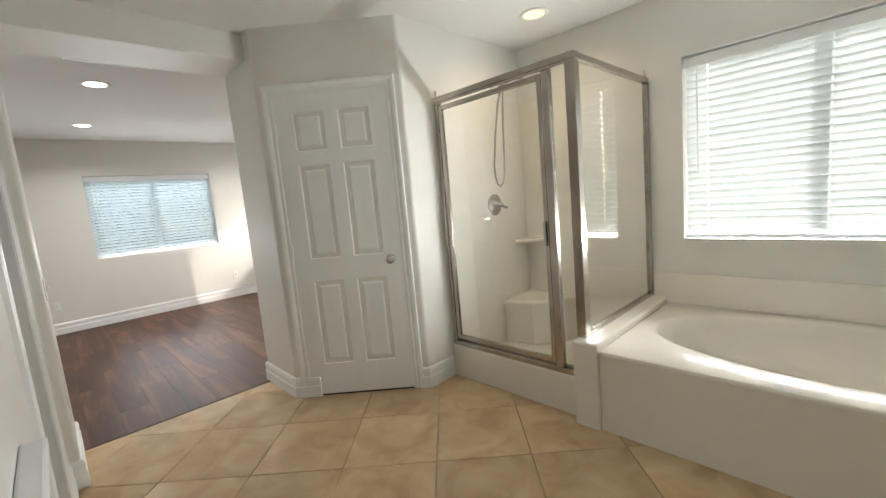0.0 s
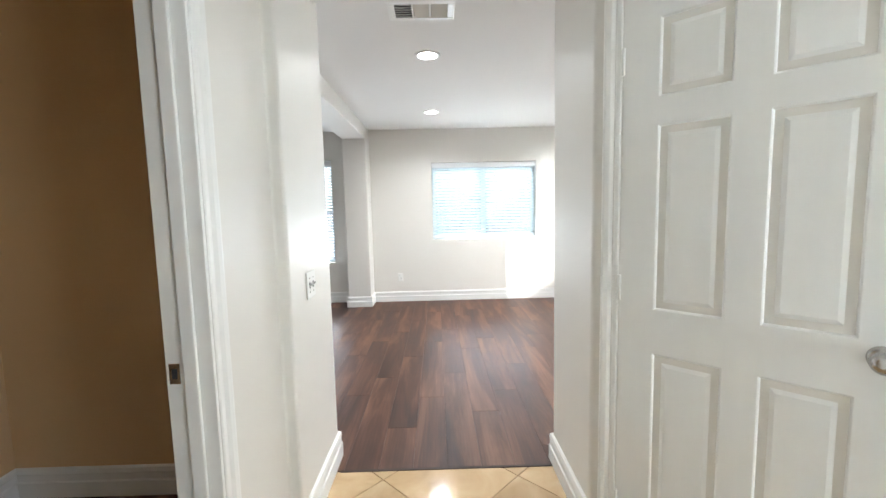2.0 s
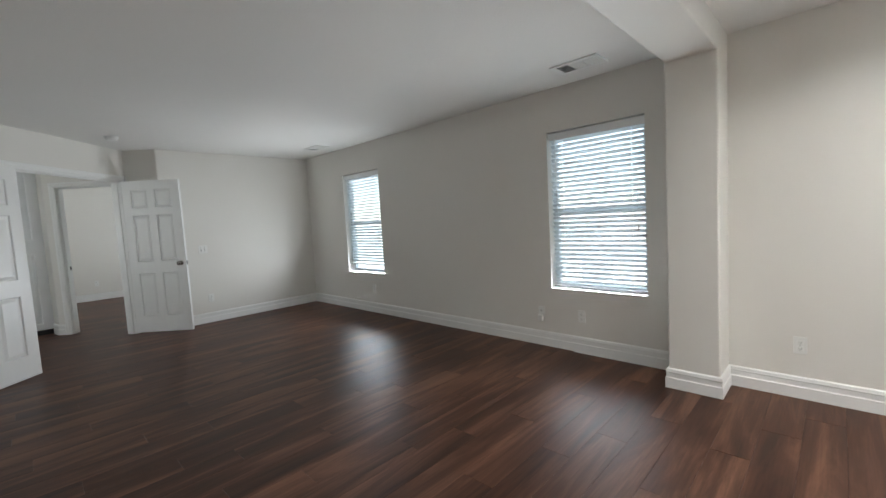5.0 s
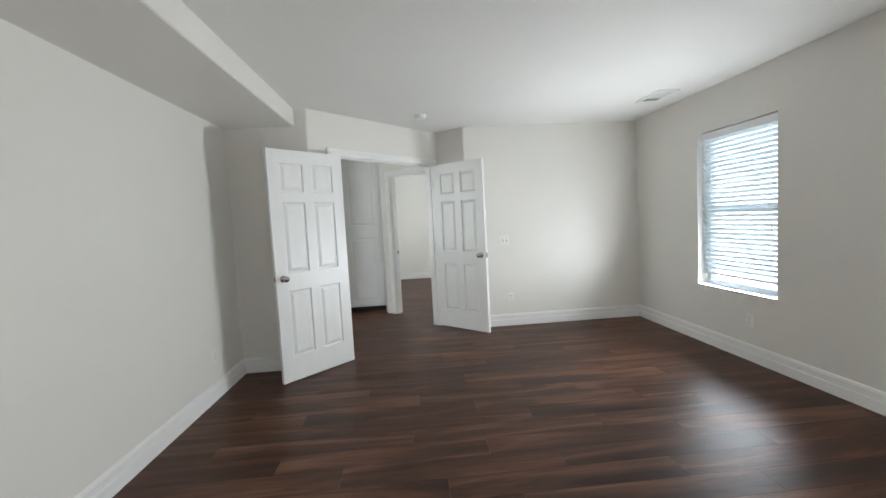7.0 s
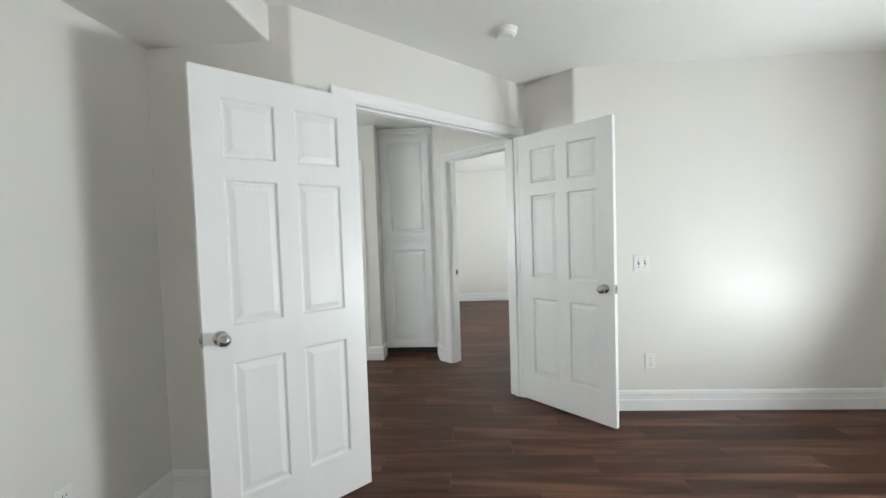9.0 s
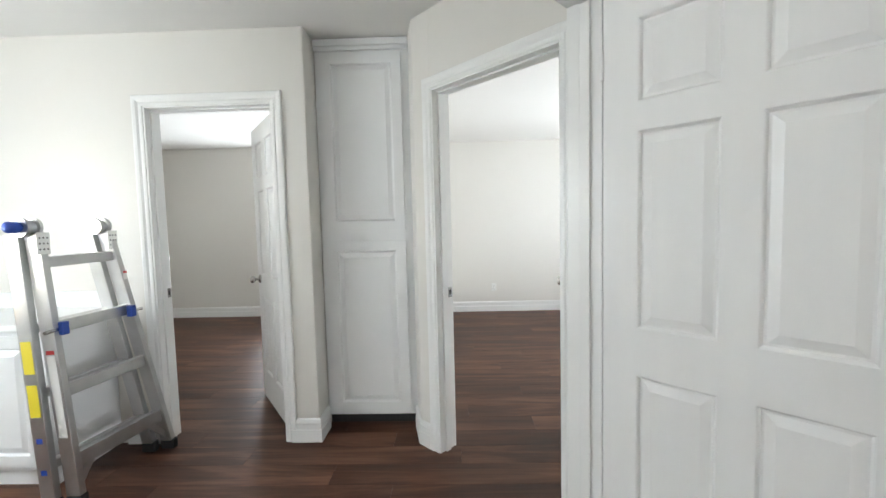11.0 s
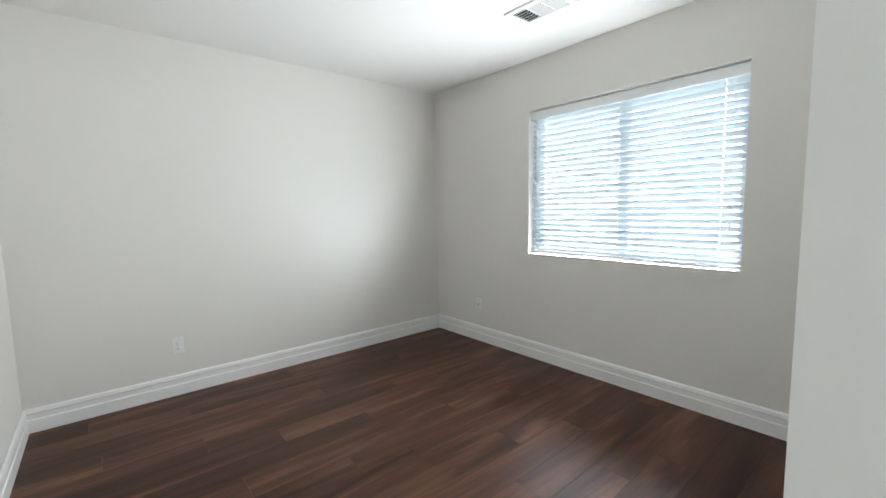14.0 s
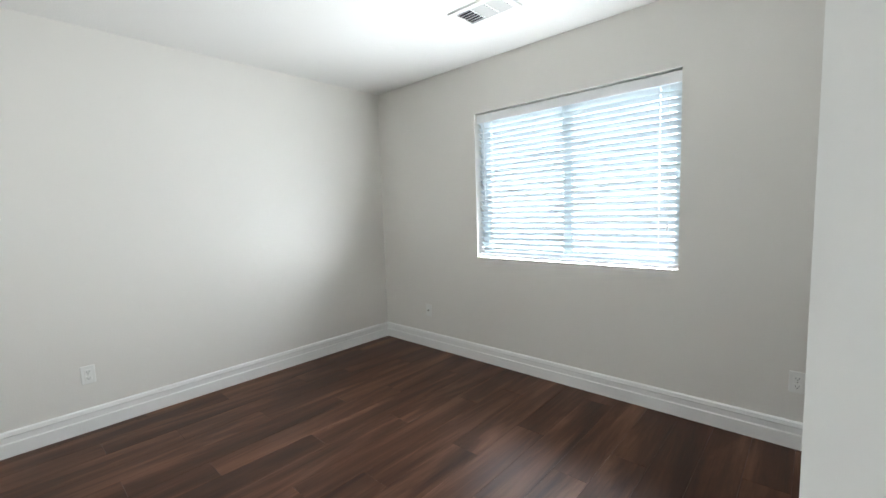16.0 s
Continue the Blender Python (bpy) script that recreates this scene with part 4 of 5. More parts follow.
def cabinet_door(parent, x, y0, y1, z0, z1):
    """A raised-panel door facing +x."""
    bm = bmesh.new()
    w, h = y1 - y0, z1 - z0
    s = 0.06
    panel_face(bm, w, h, -0.019, -1, [(s, h - s)], [(s, w - s)])
    for p in (((0, 0), (0, h)), ((0, h), (w, h)), ((w, h), (w, 0)), ((w, 0), (0, 0))):
        (xa, za), (xb, zb) = p
        bm.faces.new([bm.verts.new(q) for q in ((xa, -0.019, za), (xa, 0, za), (xb, 0, zb), (xb, -0.019, zb))])
    bmesh.ops.remove_doubles(bm, verts=bm.verts, dist=0.0002)
    bmesh.ops.recalc_face_normals(bm, faces=bm.faces)
    d = part("door", bm, CABINET, parent)
    d.matrix_basis = pose(x, y0, z0, 0, 0, 90)
    return d


lc = thing("linen_cabinet", "tall white built-in linen cabinet with two raised-panel doors", "cabinet")
part("body", boxes((-7.18, -6.72, 4.112, 4.698, 0.075, CEIL - 0.003)), CABINET, lc, bevel=0.002)
part("toe_kick", boxes((-7.18, -6.77, 4.112, 4.698, 0.0, 0.075)), DARK, lc)
part("crown", boxes((-6.72, -6.69, 4.112, 4.698, CEIL - 0.045, CEIL - 0.004), (-6.72, -6.70, 4.112, 4.698, CEIL - 0.07, CEIL - 0.045)), CABINET, lc, "white crown moulding", bevel=0.004)
cabinet_door(lc, -6.72, 4.150, 4.652, 1.279, 2.375)
cabinet_door(lc, -6.72, 4.150, 4.652, 0.105, 1.212)

ct = thing("base_cabinet", "white hall base cabinet with raised-panel doors", "cabinet")
part("body", boxes((-6.528, -6.10, 1.52, 2.875, 0.09, 0.83)), CABINET, ct, bevel=0.004)
part("toe_kick", boxes((-6.528, -6.13, 1.52, 2.86, 0.0, 0.09)), CABINET, ct)
for yy in (1.56, 2.21):
    cabinet_door(ct, -6.10, yy, yy + 0.62, 0.12, 0.80)
tp = thing("countertop", "white countertop with a low backsplash over the hall cabinet", "countertop")
part("slab", boxes((-6.528, -6.05, 1.51, 2.895, 0.83, 0.865)), CABINET, tp, bevel=0.008)
part("backsplash", boxes((-6.528, -6.508, 1.51, 2.895, 0.865, 0.96)), CABINET, tp, bevel=0.004)


def ladder():
    """A folded telescoping ladder: two A-frame halves, side by side rails, hinges on top."""
    lad = thing("folding_ladder", "aluminium multi-position ladder with blue locks and yellow stickers", "ladder")
    fl, fr = Vector((-5.965, 3.115, 0.03)), Vector((-6.475, 3.205, 0.03))
    tl, tr = Vector((-5.935, 3.05, 1.31)), Vector((-6.315, 3.05, 1.31))
    back = Vector((0.035, -0.09, 0))

    def rail(a, b, w=0.034, d=0.068, name="rail"):
        bm = bmesh.new()
        beam_between(bm, a, b, w, d, up=(0, 1, 0))
        return part(name, bm, ALUMINIUM, lad, bevel=0.003)
    def at(a, b, f):
        return a + (b - a) * f
    for a, b in ((fl, tl), (fr, tr)):
        rail(a, b)
        rail(a + back, b + Vector((0.02, -0.075, 0)))
        bm = bmesh.new()
        beam_between(bm, a - Vector((0, 0, 0.03)), a + Vector((0, 0, 0.03)), 0.04, 0.08, up=(0, 1, 0))
        beam_between(bm, a + back - Vector((0, 0, 0.03)), a + back + Vector((0, 0, 0.03)), 0.04, 0.08, up=(0, 1, 0))
        part("foot", bm, RUBBER, lad, "black rubber foot", bevel=0.006)
    for f, dep in ((0.15, 0.075), (0.42, 0.06), (0.66, 0.06), (0.90, 0.05)):
        bm = bmesh.new()
        beam_between(bm, at(fl, tl, f), at(fr, tr, f), 0.036, dep)
        part("rung", bm, ALUMINIUM, lad, bevel=0.004)
        bm = bmesh.new()
        beam_between(bm, at(fl, tl, f) + back * 0.9, at(fr, tr, f) + back * 0.9, 0.034, 0.045)
        part("rung", bm, ALUMINIUM, lad, bevel=0.004)
    for a, b, s in ((fl, tl, 1), (fr, tr, -1)):
        p = at(a, b, 0.15)
        bm = bmesh.new()
        beam_between(bm, at(a, b, 0.04), p + (at(fl, tl, 0.15) + at(fr, tr, 0.15) - p * 2) * 0.22, 0.02, 0.03)
        part("brace", bm, ALUMINIUM, lad)
    for b, s in ((tl, 1), (tr, -1)):
        hg = part("hinge", lathe([(0, -0.035), (0.045, -0.035), (0.045, -0.02), (0.032, -0.018), (0.032, 0.018), (0.045, 0.02), (0.045, 0.035), (0, 0.035)], 24, 'X'), ALUMINIUM, lad, "round locking hinge", smooth=False)
        hg.location = b + Vector((0, -0.035, 0.035))
        bm = boxes((-0.030, 0.030, 0.010, 0.014, -0.10, 0.0), (-0.030, 0.030, -0.085, -0.081, -0.10, 0.0))
        pl = part("hinge_plate", bm, PLASTIC, lad, "perforated hinge plate")
        pl.location = b + Vector((0, 0.025, 0.01))
        # Dark discs on the plate take the place of its holes.
        for r in range(3):
            for c in range(3):
                ht = part("plate_hole", lathe([(0, 0), (0.004, 0), (0.004, 0.001), (0, 0.001)], 8, 'Y'), DARK, lad)
                ht.location = b + Vector((-0.018 + 0.018 * c, 0.0395, -0.015 - 0.026 * r))
    kn = part("hinge_knob", lathe([(0, 0), (0.024, 0), (0.026, 0.01), (0.026, 0.045), (0.018, 0.055), (0, 0.055)], 20, 'X'), BLUE, lad, "blue hinge release knob", smooth=True)
    kn.location = tl + Vector((0.035, -0.035, 0.035))
    for a, b, s in ((fl, tl, 1), (fr, tr, -1)):
        p = at(a, b, 0.655)
        bm = bmesh.new()
        tube(bm, [p + Vector((-0.03 * s, 0.03, 0)), p + Vector((0.055 * s, 0.03, -0.004))], 0.009, 8)
        part("lock_pin", bm, STEEL, lad)
        lk = part("lock_tab", prism([(-0.02, -0.012), (0.02, -0.012), (0.024, 0.02), (-0.010, 0.024)], -0.03, 0.032), BLUE, lad, "blue plastic rung lock", bevel=0.005)
        lk.location = p + Vector((-0.028 * s, 0.035, 0))
    def sticker(f0, f1, mat, label, rear, w=0.05):
        lo, hi = (fl + back, tl + Vector((0.02, -0.075, 0))) if rear else (fl, tl)
        a, b = at(lo, hi, f0), at(lo, hi, f1)
        off = Vector((0.0172, 0, 0))
        bm = bmesh.new()
        beam_between(bm, a + off, b + off, 0.001, w, up=(0, 1, 0))
        part("sticker", bm, mat, lad, label)
    sticker(0.50, 0.62, YELLOW, "yellow warning sticker", True)
    sticker(0.34, 0.46, YELLOW, "yellow warning sticker", True)
    sticker(0.25, 0.56, PLASTIC, "white instruction sticker", False, 0.04)
    sticker(0.565, 0.58, RED, "red warning strip", False, 0.04)
    sticker(0.12, 0.14, BLUE, "blue arrow sticker", True, 0.03)
    sticker(0.24, 0.26, BLUE, "blue arrow sticker", True, 0.03)
    p = at(fr, tr, 0.80)
    bm = boxes((-0.012, 0.012, 0, 0.001, -0.05, 0.04))
    st = part("sticker", bm, PLASTIC, lad, "white instruction sticker")
    st.location = p + Vector((0, 0.034, 0))
    st2 = part("sticker", boxes((-0.012, 0.012, 0, 0.0015, 0.028, 0.04)), RED, lad, "red warning strip")
    st2.location = p + Vector((0, 0.034, 0))


ladder()


# ---------- outlets, switches, vents, lamps ----------
def plate_at(p, n, z):
    """Pose on a wall at p whose outward way is n; local y points out of the wall."""
    n = Vector((*n, 0)).normalized()
    x = n.cross(Vector((0, 0, 1)))
    return Matrix(((x.x, n.x, 0, p[0]), (x.y, n.y, 0, p[1]), (x.z, n.z, 1, z), (0, 0, 0, 1)))


def outlet(p, n, z=0.355, label="white duplex wall outlet"):
    o = thing("wall_outlet", label, "outlet", plate_at(p, n, z), "wall outlets")
    part("plate", boxes((-0.035, 0.035, 0, 0.006, -0.057, 0.057)), PLASTIC, o, bevel=0.003)
    for dz in (-0.021, 0.021):
        part("receptacle", boxes((-0.017, 0.017, 0.006, 0.0085, dz - 0.014, dz + 0.014)), PLASTIC, o, bevel=0.002)
        part("slot", boxes((-0.008, -0.006, 0.0085, 0.009, dz - 0.004, dz + 0.006), (0.006, 0.008, 0.0085, 0.009, dz - 0.004, dz + 0.006), (-0.002, 0.002, 0.0085, 0.009, dz - 0.010, dz - 0.006)), DARK, o)
    part("screw", lathe([(0, 0.006), (0.003, 0.006), (0.003, 0.007), (0, 0.007)], 8, 'Y'), STEEL, o)
    return o


def coax_plate(p, n, z=0.355, jack=True):
    o = thing("cable_plate", "white cable wall plate with a threaded jack", "wall plate", plate_at(p, n, z))
    part("plate", boxes((-0.035, 0.035, 0, 0.005, -0.057, 0.057)), PLASTIC, o, bevel=0.003)
    part("jack", lathe([(0, 0.005), (0.008, 0.005), (0.008, 0.009), (0.005, 0.009), (0.005, 0.020), (0, 0.020)], 10, 'Y'), STEEL, o, "threaded metal jack")
    return o


def switches(p, n, z, k, label):
    o = thing("light_switch", label, "light switch", plate_at(p, n, z))
    w = 0.035 + 0.023 * (k - 1)
    part("plate", boxes((-w, w, 0, 0.006, -0.058, 0.058)), PLASTIC, o, bevel=0.003)
    for i in range(k):
        x = (i - (k - 1) / 2) * 0.046
        part("bezel", boxes((x - 0.006, x + 0.006, 0.006, 0.007, -0.013, 0.013)), DARK, o)
        tb = bmesh.new()
        beam_between(tb, (x, 0.006, 0), (x, 0.020, 0.008), 0.009, 0.010)
        part("toggle", tb, PLASTIC, o, bevel=0.002)
        for dz in (-0.03, 0.03):
            sc = part("screw", lathe([(0, 0.006), (0.0035, 0.006), (0.0035, 0.0072), (0, 0.0072)], 8, 'Y'), STEEL, o)
            sc.location = (x, 0, dz)
    return o


outlet((1.152, N1), (0, -1))
coax_plate((3.30, N1), (0, -1))
outlet((4.235, 6.642), (-1, 0), 0.365)
outlet((-0.38, N2), (0, -1), 0.338)
ad = outlet((-0.80, N2), (0, -1), 0.335, "white wall outlet with a small plugged adapter")
part("adapter", boxes((-0.025, 0.025, 0.007, 0.045, -0.085, -0.025)), PLASTIC, ad, "small white plug-in adapter", bevel=0.006)
outlet((-3.568, N2), (0, -1))
outlet((-5.285, 6.335), (1, 0))
outlet((-3.717, 3.475), (0, 1))
outlet((-10.09, 5.528), (1, 0))
coax_plate((-9.472, NB), (0, -1))
outlet((-6.823, NB), (0, -1))
coax_plate((-8.42, 4.735), (0, 1), 0.30)
outlet((-7.95, 4.735), (0, 1), 0.30)
outlet((-10.03, 2.45), (1, 0))
switches((1.140, 3.80), (1, 0), 1.014, 2, "white double light switch plate")
switches((-5.285, 6.285), (1, 0), 1.07, 2, "white double light switch plate")


def ceiling_vent(x, y, rz, label="white ceiling air vent with dark louvred slots"):
    v = thing("ceiling_vent", label, "air vent", pose(x, y, CEIL, 0, 0, rz), "ceiling vents")
    part("backing", boxes((-0.15, 0.15, -0.08, 0.08, -0.003, 0.002)), DARK, v)
    part("frame", boxes((-0.19, 0.19, -0.115, -0.08, -0.012, 0.001), (-0.19, 0.19, 0.08, 0.115, -0.012, 0.001), (-0.19, -0.15, -0.08, 0.08, -0.012, 0.001), (0.15, 0.19, -0.08, 0.08, -0.012, 0.001), (-0.055, -0.045, -0.08, 0.08, -0.010, 0.001), (0.045, 0.055, -0.08, 0.08, -0.010, 0.001)), PLASTIC, v, bevel=0.003)
    for k, (a, b, tl) in enumerate(((-0.148, -0.057, 50), (-0.043, 0.043, -35), (0.057, 0.148, -35))):
        for j in range(6):
            s = part("slat", boxes((a, b, -0.008, 0.008, -0.0006, 0.0006)), PLASTIC, v)
            s.matrix_basis = pose(0, -0.067 + 0.027 * j, -0.008, tl, 0, 0)
    return v


ceiling_vent(1.64, 4.476, 0)
ceiling_vent(-0.155, 7.62, 0)
ceiling_vent(-4.24, 7.63, 0)
ceiling_vent(-8.28, 7.28, 0)

sm = thing("smoke_detector", "round white smoke detector on the ceiling", "smoke detector", pose(-4.672, 5.30, CEIL))
part("base", lathe([(0, 0), (0.07, 0), (0.07, -0.012), (0, -0.012)], 32), PLASTIC, sm)
part("cover", lathe([(0, -0.012), (0.062, -0.012), (0.060, -0.03), (0.045, -0.040), (0, -0.042)], 32), PLASTIC, sm, smooth=False)

for k, (x, y, warm) in enumerate(((1.66, 5.175, False), (1.667, 6.945, False), (3.352, 6.95, False), (3.36, 5.175, False), (3.745, 2.382, True))):
    lamp = thing("recessed_light", "recessed ceiling light with a white trim ring, lit" if not warm else "recessed ceiling light glowing warm yellow", "ceiling light", pose(x, y, CEIL), "recessed lights")
    part("trim_ring", lathe([(0.070, 0.0), (0.098, 0.0), (0.096, -0.006), (0.085, -0.009), (0.070, -0.004)], 40), PLASTIC, lamp, smooth=True)
    part("lens", lathe([(0, -0.001), (0.070, -0.001), (0.070, -0.005), (0, -0.005)], 32), WARM if warm else LED, lamp)
    ld = bpy.data.lights.new("recessed_lamp", 'AREA')
    ld.shape, ld.size = 'DISK', 0.13
    ld.spread = radians(145)
    ld.energy = WARM_WATT if warm else LED_WATT
    ld.color = (1.0, 0.74, 0.42) if warm else (1.0, 0.97, 0.93)
    lo_ = new("recessed_lamp", ld)
    lo_.matrix_world = look((x, y, CEIL - 0.008), (x, y, 0))
    lo_.parent = lamp
    lo_.matrix_parent_inverse = lamp.matrix_world.inverted()

ah = structure(thing("trim_attic_hatch", "white framed attic hatch in the hall ceiling", "attic hatch"), "white framed attic hatch in the hall ceiling", "attic hatch")
part("panel", boxes((-6.0, -5.45, 3.29, 3.90, CEIL - 0.006, CEIL + 0.001)), CABINET, ah)
for d in ((-6.05, -5.40, 3.24, 3.29), (-6.05, -5.40, 3.90, 3.95), (-6.05, -6.0, 3.29, 3.90), (-5.45, -5.40, 3.29, 3.90)):
    part("moulding", boxes((*d, CEIL - 0.016, CEIL + 0.001)), TRIM, ah, bevel=0.004)

# ---------- outside ----------
GZ = -3.0
structure(part("ground", boxes((-400, 400, -400, 400, GZ - 0.2, GZ)), GRASS_DIRT), "dry grass and earth", "ground")


def tree(x, y, h, r, seed, leaves=2600):
    rng = random.Random(seed)
    t = thing("tree", "leafy green street tree behind the windows", "tree", pose(x, y, GZ), "trees")
    tb = bmesh.new()
    n = 10
    pts = [(0.12 * rng.uniform(-1, 1) * i, 0.12 * rng.uniform(-1, 1) * i, h * 0.62 * i / 5) for i in range(6)]
    rings = []
    for i, p in enumerate(pts):
        rr = 0.17 * (1 - 0.13 * i)
        rings.append([tb.verts.new((p[0] + rr * math.cos(2 * math.pi * k / n), p[1] + rr * math.sin(2 * math.pi * k / n), p[2])) for k in range(n)])
    for a, b in zip(rings, rings[1:]):
        for k in range(n):
            tb.faces.new((a[k], a[(k + 1) % n], b[(k + 1) % n], b[k]))
    ends = []
    for i in range(9):
        ang = i * 2.4 + rng.uniform(-0.3, 0.3)
        z0 = h * rng.uniform(0.32, 0.6)
        e = (r * 0.75 * math.cos(ang), r * 0.75 * math.sin(ang), z0 + h * rng.uniform(0.12, 0.35))
        tube(tb, [(0, 0, z0), (e[0] * 0.5, e[1] * 0.5, (z0 + e[2]) / 2 + 0.15), e], 0.05, 6)
        ends.append(e)
    part("trunk", tb, BARK, t)
    cm = bmesh.new()
    centers = [Vector(e) + Vector((rng.gauss(0, 0.3), rng.gauss(0, 0.3), rng.gauss(0, 0.3))) for e in ends for _ in range(3)] + [Vector((rng.gauss(0, r * 0.4), rng.gauss(0, r * 0.4), h * rng.uniform(0.55, 0.95))) for _ in range(14)]
    for i in range(leaves):
        c = rng.choice(centers)
        p = c + Vector((rng.gauss(0, r * 0.2), rng.gauss(0, r * 0.2), rng.gauss(0, r * 0.18)))
        q = Euler((rng.uniform(0, 6.3), rng.uniform(0, 6.3), rng.uniform(0, 6.3))).to_matrix()
        s = rng.uniform(0.07, 0.15)
        vs = [cm.verts.new(p + q @ Vector(v) * s) for v in ((-1, 0, 0), (0, -0.5, 0.12), (1, 0, 0), (0, 0.5, 0.12))]
        cm.faces.new(vs)
    part("crown", cm, LEAF, t, "loose crown of small green leaves")
    return t


for x, y, h, r, s in ((1.2, 13.5, 6.4, 2.1, 3), (3.8, 15.0, 6.0, 2.2, 4), (7.2, 14.0, 5.6, 2.0, 5), (-0.6, 16.5, 5.6, 1.5, 6), (12.5, 9.0, 5.4, 2.0, 7), (13.5, 13.5, 5.0, 2.2, 8), (-6.4, 17.0, 4.6, 1.2, 9)):
    tree(x, y, h, r, s)


def house(x0, x1, y0, y1, h, label):
    hs = thing("neighbour_house", label, "house")
    hs.location = (0, 0, 0)
    part("wall", boxes((x0, x1, y0, y1, GZ, GZ + h)), STUCCO, hs)
    zr = GZ + h
    rb = bmesh.new()
    o = 0.5
    ym = (y0 + y1) / 2
    lo4 = [rb.verts.new(p) for p in ((x0 - o, y0 - o, zr), (x1 + o, y0 - o, zr), (x1 + o, y1 + o, zr), (x0 - o, y1 + o, zr))]
    e4 = [rb.verts.new((v.co.x, v.co.y, zr - 0.18)) for v in lo4]
    r2 = [rb.verts.new(p) for p in ((x0 + 2.5, ym, zr + 1.7), (x1 - 2.5, ym, zr + 1.7))]
    for f in ((lo4[0], lo4[1], r2[1], r2[0]), (lo4[2], lo4[3], r2[0], r2[1]), (lo4[1], lo4[2], r2[1]), (lo4[3], lo4[0], r2[0]), tuple(reversed(e4))):
        rb.faces.new(f)
    for i in range(4):
        rb.faces.new((e4[i], e4[(i + 1) % 4], lo4[(i + 1) % 4], lo4[i]))
    bmesh.ops.recalc_face_normals(rb, faces=rb.faces)
    part("roof", rb, ROOF, hs, "brown tiled hip roof")
    for k in range(int((x1 - x0) / 3)):
        xa = x0 + 1.0 + 3 * k
        wd = part("window", boxes((xa, xa + 1.3, y0 - 0.03, y0 + 0.02, GZ + 1.0, GZ + 2.2)), DARK, hs)
        part("window_frame", boxes((xa - 0.08, xa, y0 - 0.05, y0, GZ + 0.92, GZ + 2.28), (xa + 1.3, xa + 1.38, y0 - 0.05, y0, GZ + 0.92, GZ + 2.28), (xa, xa + 1.3, y0 - 0.05, y0, GZ + 2.2, GZ + 2.28), (xa, xa + 1.3, y0 - 0.05, y0, GZ + 0.92, GZ + 1.0)), VINYL, wd)


house(-13.5, -2.5, 21, 29, 3.0, "beige stucco house with a brown tiled roof across the street")
house(0.5, 12.5, 24, 32, 3.2, "tan stucco house with a brown tiled roof behind trees")
structure(part("road", boxes((-80, 80, 12.5, 19.5, GZ, GZ + 0.02)), material("asphalt", (0.055, 0.055, 0.055), (0.04, 0.04, 0.04), rough=0.9, scale=3, fine=60, bump=0.3)), "grey asphalt street", "road")

# ---------- floors, last ----------
structure(part("floor_bath_bed", boxes((0.95, 4.3, -1.5, 4.006, -0.05, -0.010)), GROUT), "grout bed under the bathroom tiles", "floor")
bath_floor = bpy.data.objects["floor_bath_bed"]
T, GAP = 0.475, 0.004


def clipped_tile(cx, cy):
    bm = bmesh.new()
    a = T / 2 - GAP / 2
    c45 = math.cos(math.pi / 4)
    rings = [[bm.verts.new((cx + (u - v) * c45 * k, cy + (u + v) * c45 * k, z)) for u, v in ((-1, -1), (1, -1), (1, 1), (-1, 1))] for z, k in ((-0.010, a), (-0.0015, a), (0.0, a - 0.002))]
    for r, s in zip(rings, rings[1:]):
        for i in range(4):
            bm.faces.new((r[i], r[(i + 1) % 4], s[(i + 1) % 4], s[i]))
    bm.faces.new(rings[-1])
    bmesh.ops.recalc_face_normals(bm, faces=bm.faces)
    for co, no in (((0, 4.006, 0), (0, 1, 0)), ((0.95, 0, 0), (-1, 0, 0)), ((3.32, 0, 0), (1, 0, 0)), ((0, -1.45, 0), (0, -1, 0))):
        g = bm.verts[:] + bm.edges[:] + bm.faces[:]
        bmesh.ops.bisect_plane(bm, geom=g, plane_co=co, plane_no=no, clear_outer=True)
    return bm


for i in range(-14, 15):
    for j in range(-14, 15):
        c45 = math.cos(math.pi / 4) * T
        cx, cy = 1.74 + (i + j + 1) * c45, 2.93 + (j - i) * c45
        if 0.6 < cx < 3.7 and -1.8 < cy < 4.4:
            bm = clipped_tile(cx, cy)
            if len(bm.faces) < 3:
                bm.free()
                continue
            part("tile", bm, TILE, bath_floor)

structure(part("trim_threshold", boxes((1.176, 2.284, 4.002, 4.018, -0.008, 0.003)), SUBFLOOR), "thin dark strip between tile and wood floor", "threshold")

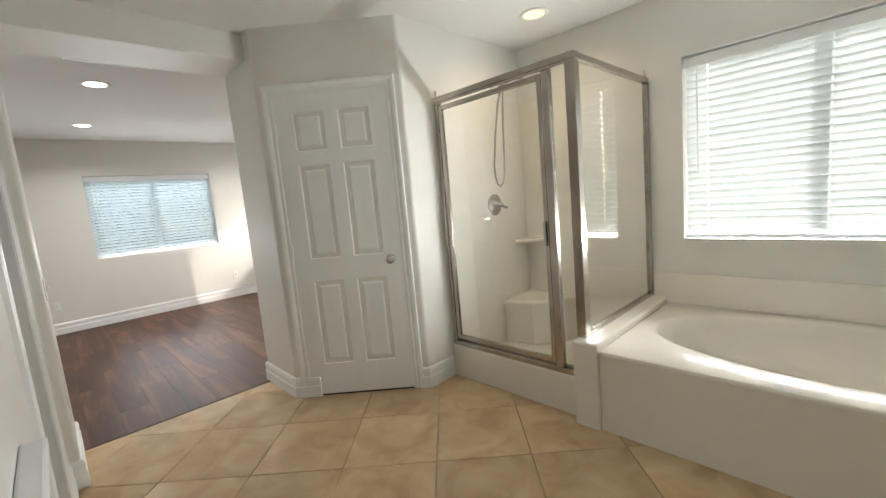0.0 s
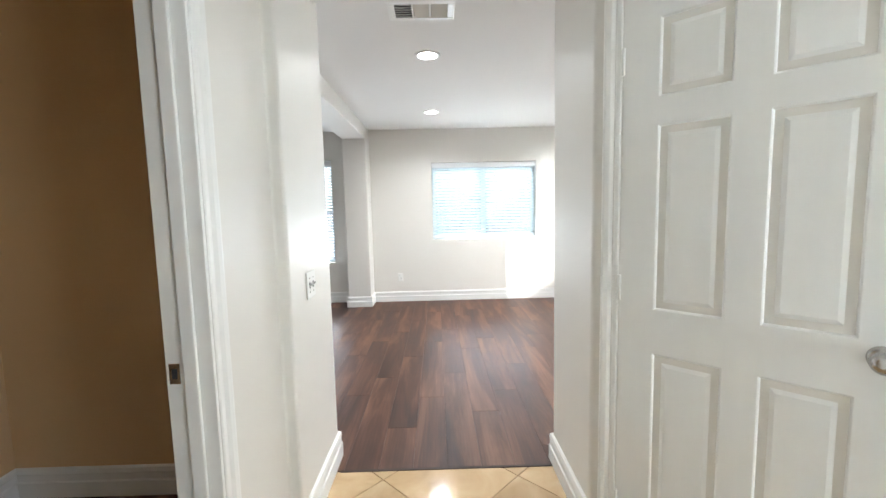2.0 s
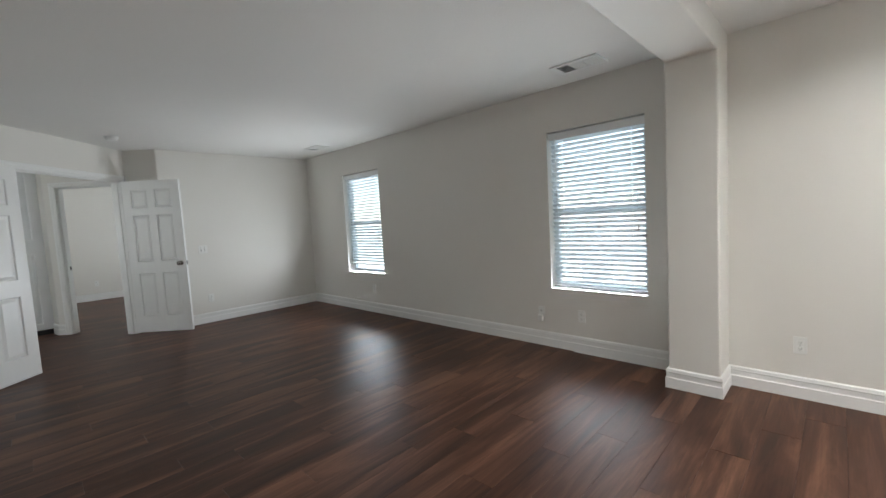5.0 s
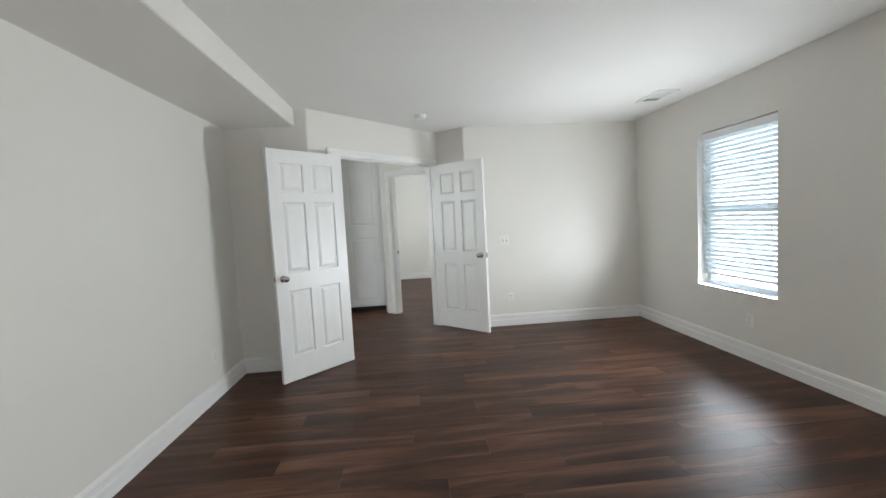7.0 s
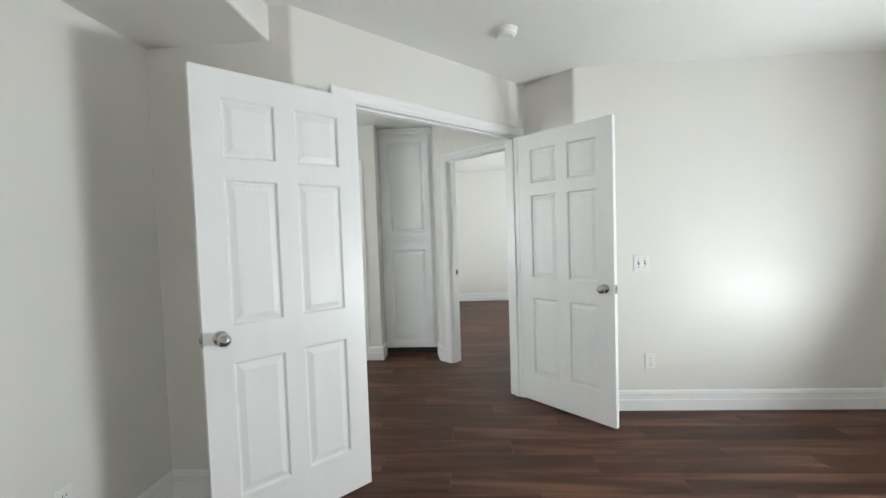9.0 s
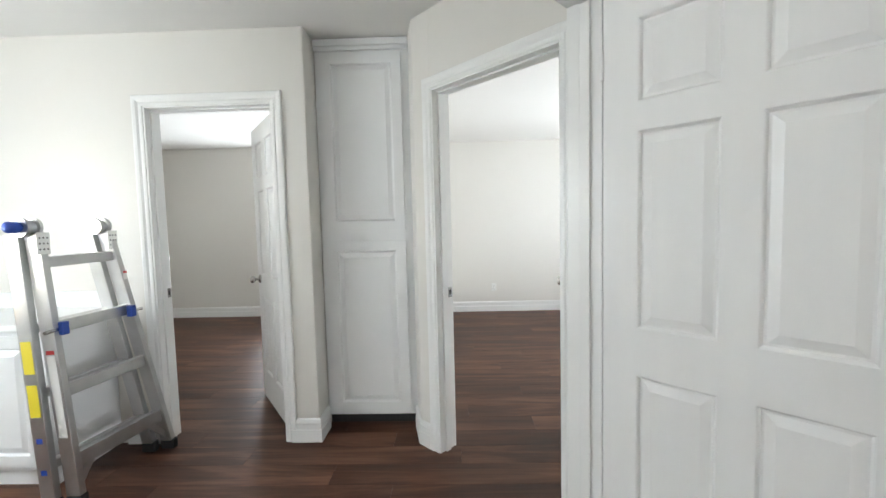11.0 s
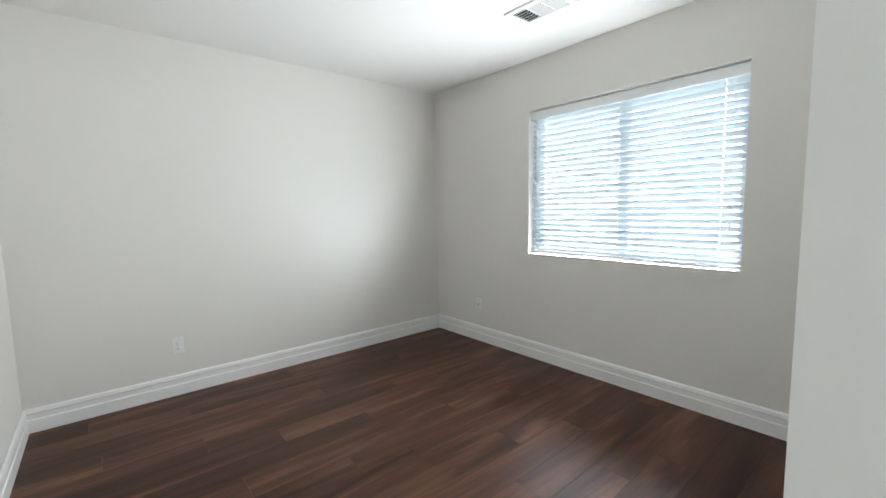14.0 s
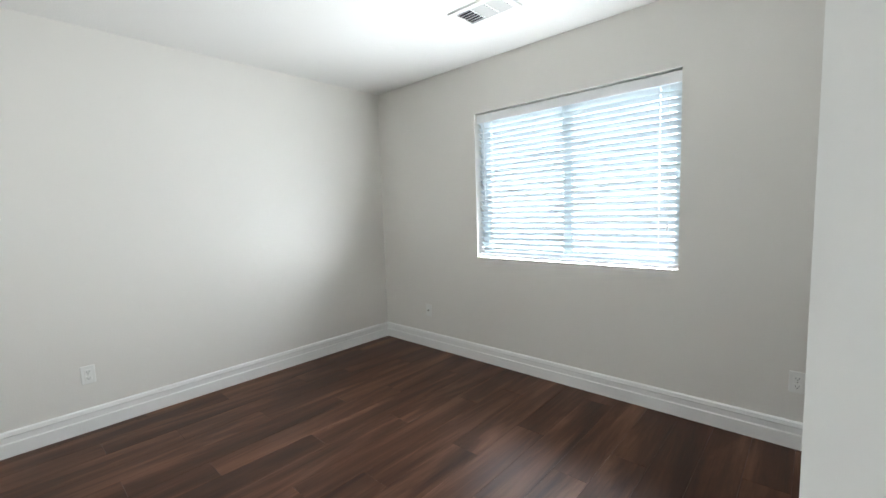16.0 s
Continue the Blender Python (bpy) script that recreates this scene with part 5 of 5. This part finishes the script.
floor_wood = structure(part("floor", boxes((-10.2, 0.94, 0.4, 8.1, -0.05, -0.009), (0.94, 4.3, 4.012, 8.05, -0.05, -0.009)), SUBFLOOR), "dark brown wood-look vinyl plank floor", "floor")
PW, PL = 0.178, 1.22
plank_cache = {}


def plank_mesh(w, l):
    key = (round(w, 3), round(l, 3))
    if key not in plank_cache:
        bm = bmesh.new()
        e = 0.0006
        a, b = w / 2 - 0.0004, l / 2 - 0.0004
        rings = [[bm.verts.new((u * (a - k), v * (b - k), z)) for u, v in ((-1, -1), (1, -1), (1, 1), (-1, 1))] for z, k in ((-0.0088, 0), (-e, 0), (0, e))]
        for r, s in zip(rings, rings[1:]):
            for q in range(4):
                bm.faces.new((r[q], r[(q + 1) % 4], s[(q + 1) % 4], s[q]))
        bm.faces.new(rings[-1])
        bmesh.ops.recalc_face_normals(bm, faces=bm.faces)
        me = as_mesh(bm, "plank")
        me.materials.append(WOOD)
        plank_cache[key] = me
    return plank_cache[key]


REGIONS = [(-5.45, -0.46, 3.36, 8.02), (-0.46, 4.24, 4.018, 7.96), (-10.1, -5.45, 0.5, 7.96), (-5.45, -4.30, 1.4, 3.36), (-0.40, 1.08, 2.2, 3.95)]
rng = random.Random(11)
far = bmesh.new()
col = 0
x = -10.2
while x < 4.3:
    y = -0.3 + (col * 0.43 % PL) - PL + rng.uniform(-0.1, 0.1)
    while y < 8.1:
        for rx0, rx1, ry0, ry1 in REGIONS:
            a, b = max(x, rx0), min(x + PW, rx1)
            c, d = max(y, ry0), min(y + PL, ry1)
            if b - a > 0.01 and d - c > 0.02:
                if (rx0 < -10 and d < 2.9) or rx1 == 1.08 or ry1 == 3.36:
                    box(far, a + 0.0004, b - 0.0004, c + 0.0004, d - 0.0004, -0.0088, 0.0)
                else:
                    o = new("plank", plank_mesh(b - a, d - c))
                    o.location = ((a + b) / 2, (c + d) / 2, 0)
                    o.parent = floor_wood
        y += PL
    x += PW
    col += 1
tagged(part("planks", far, WOOD, floor_wood), kind="stuff")
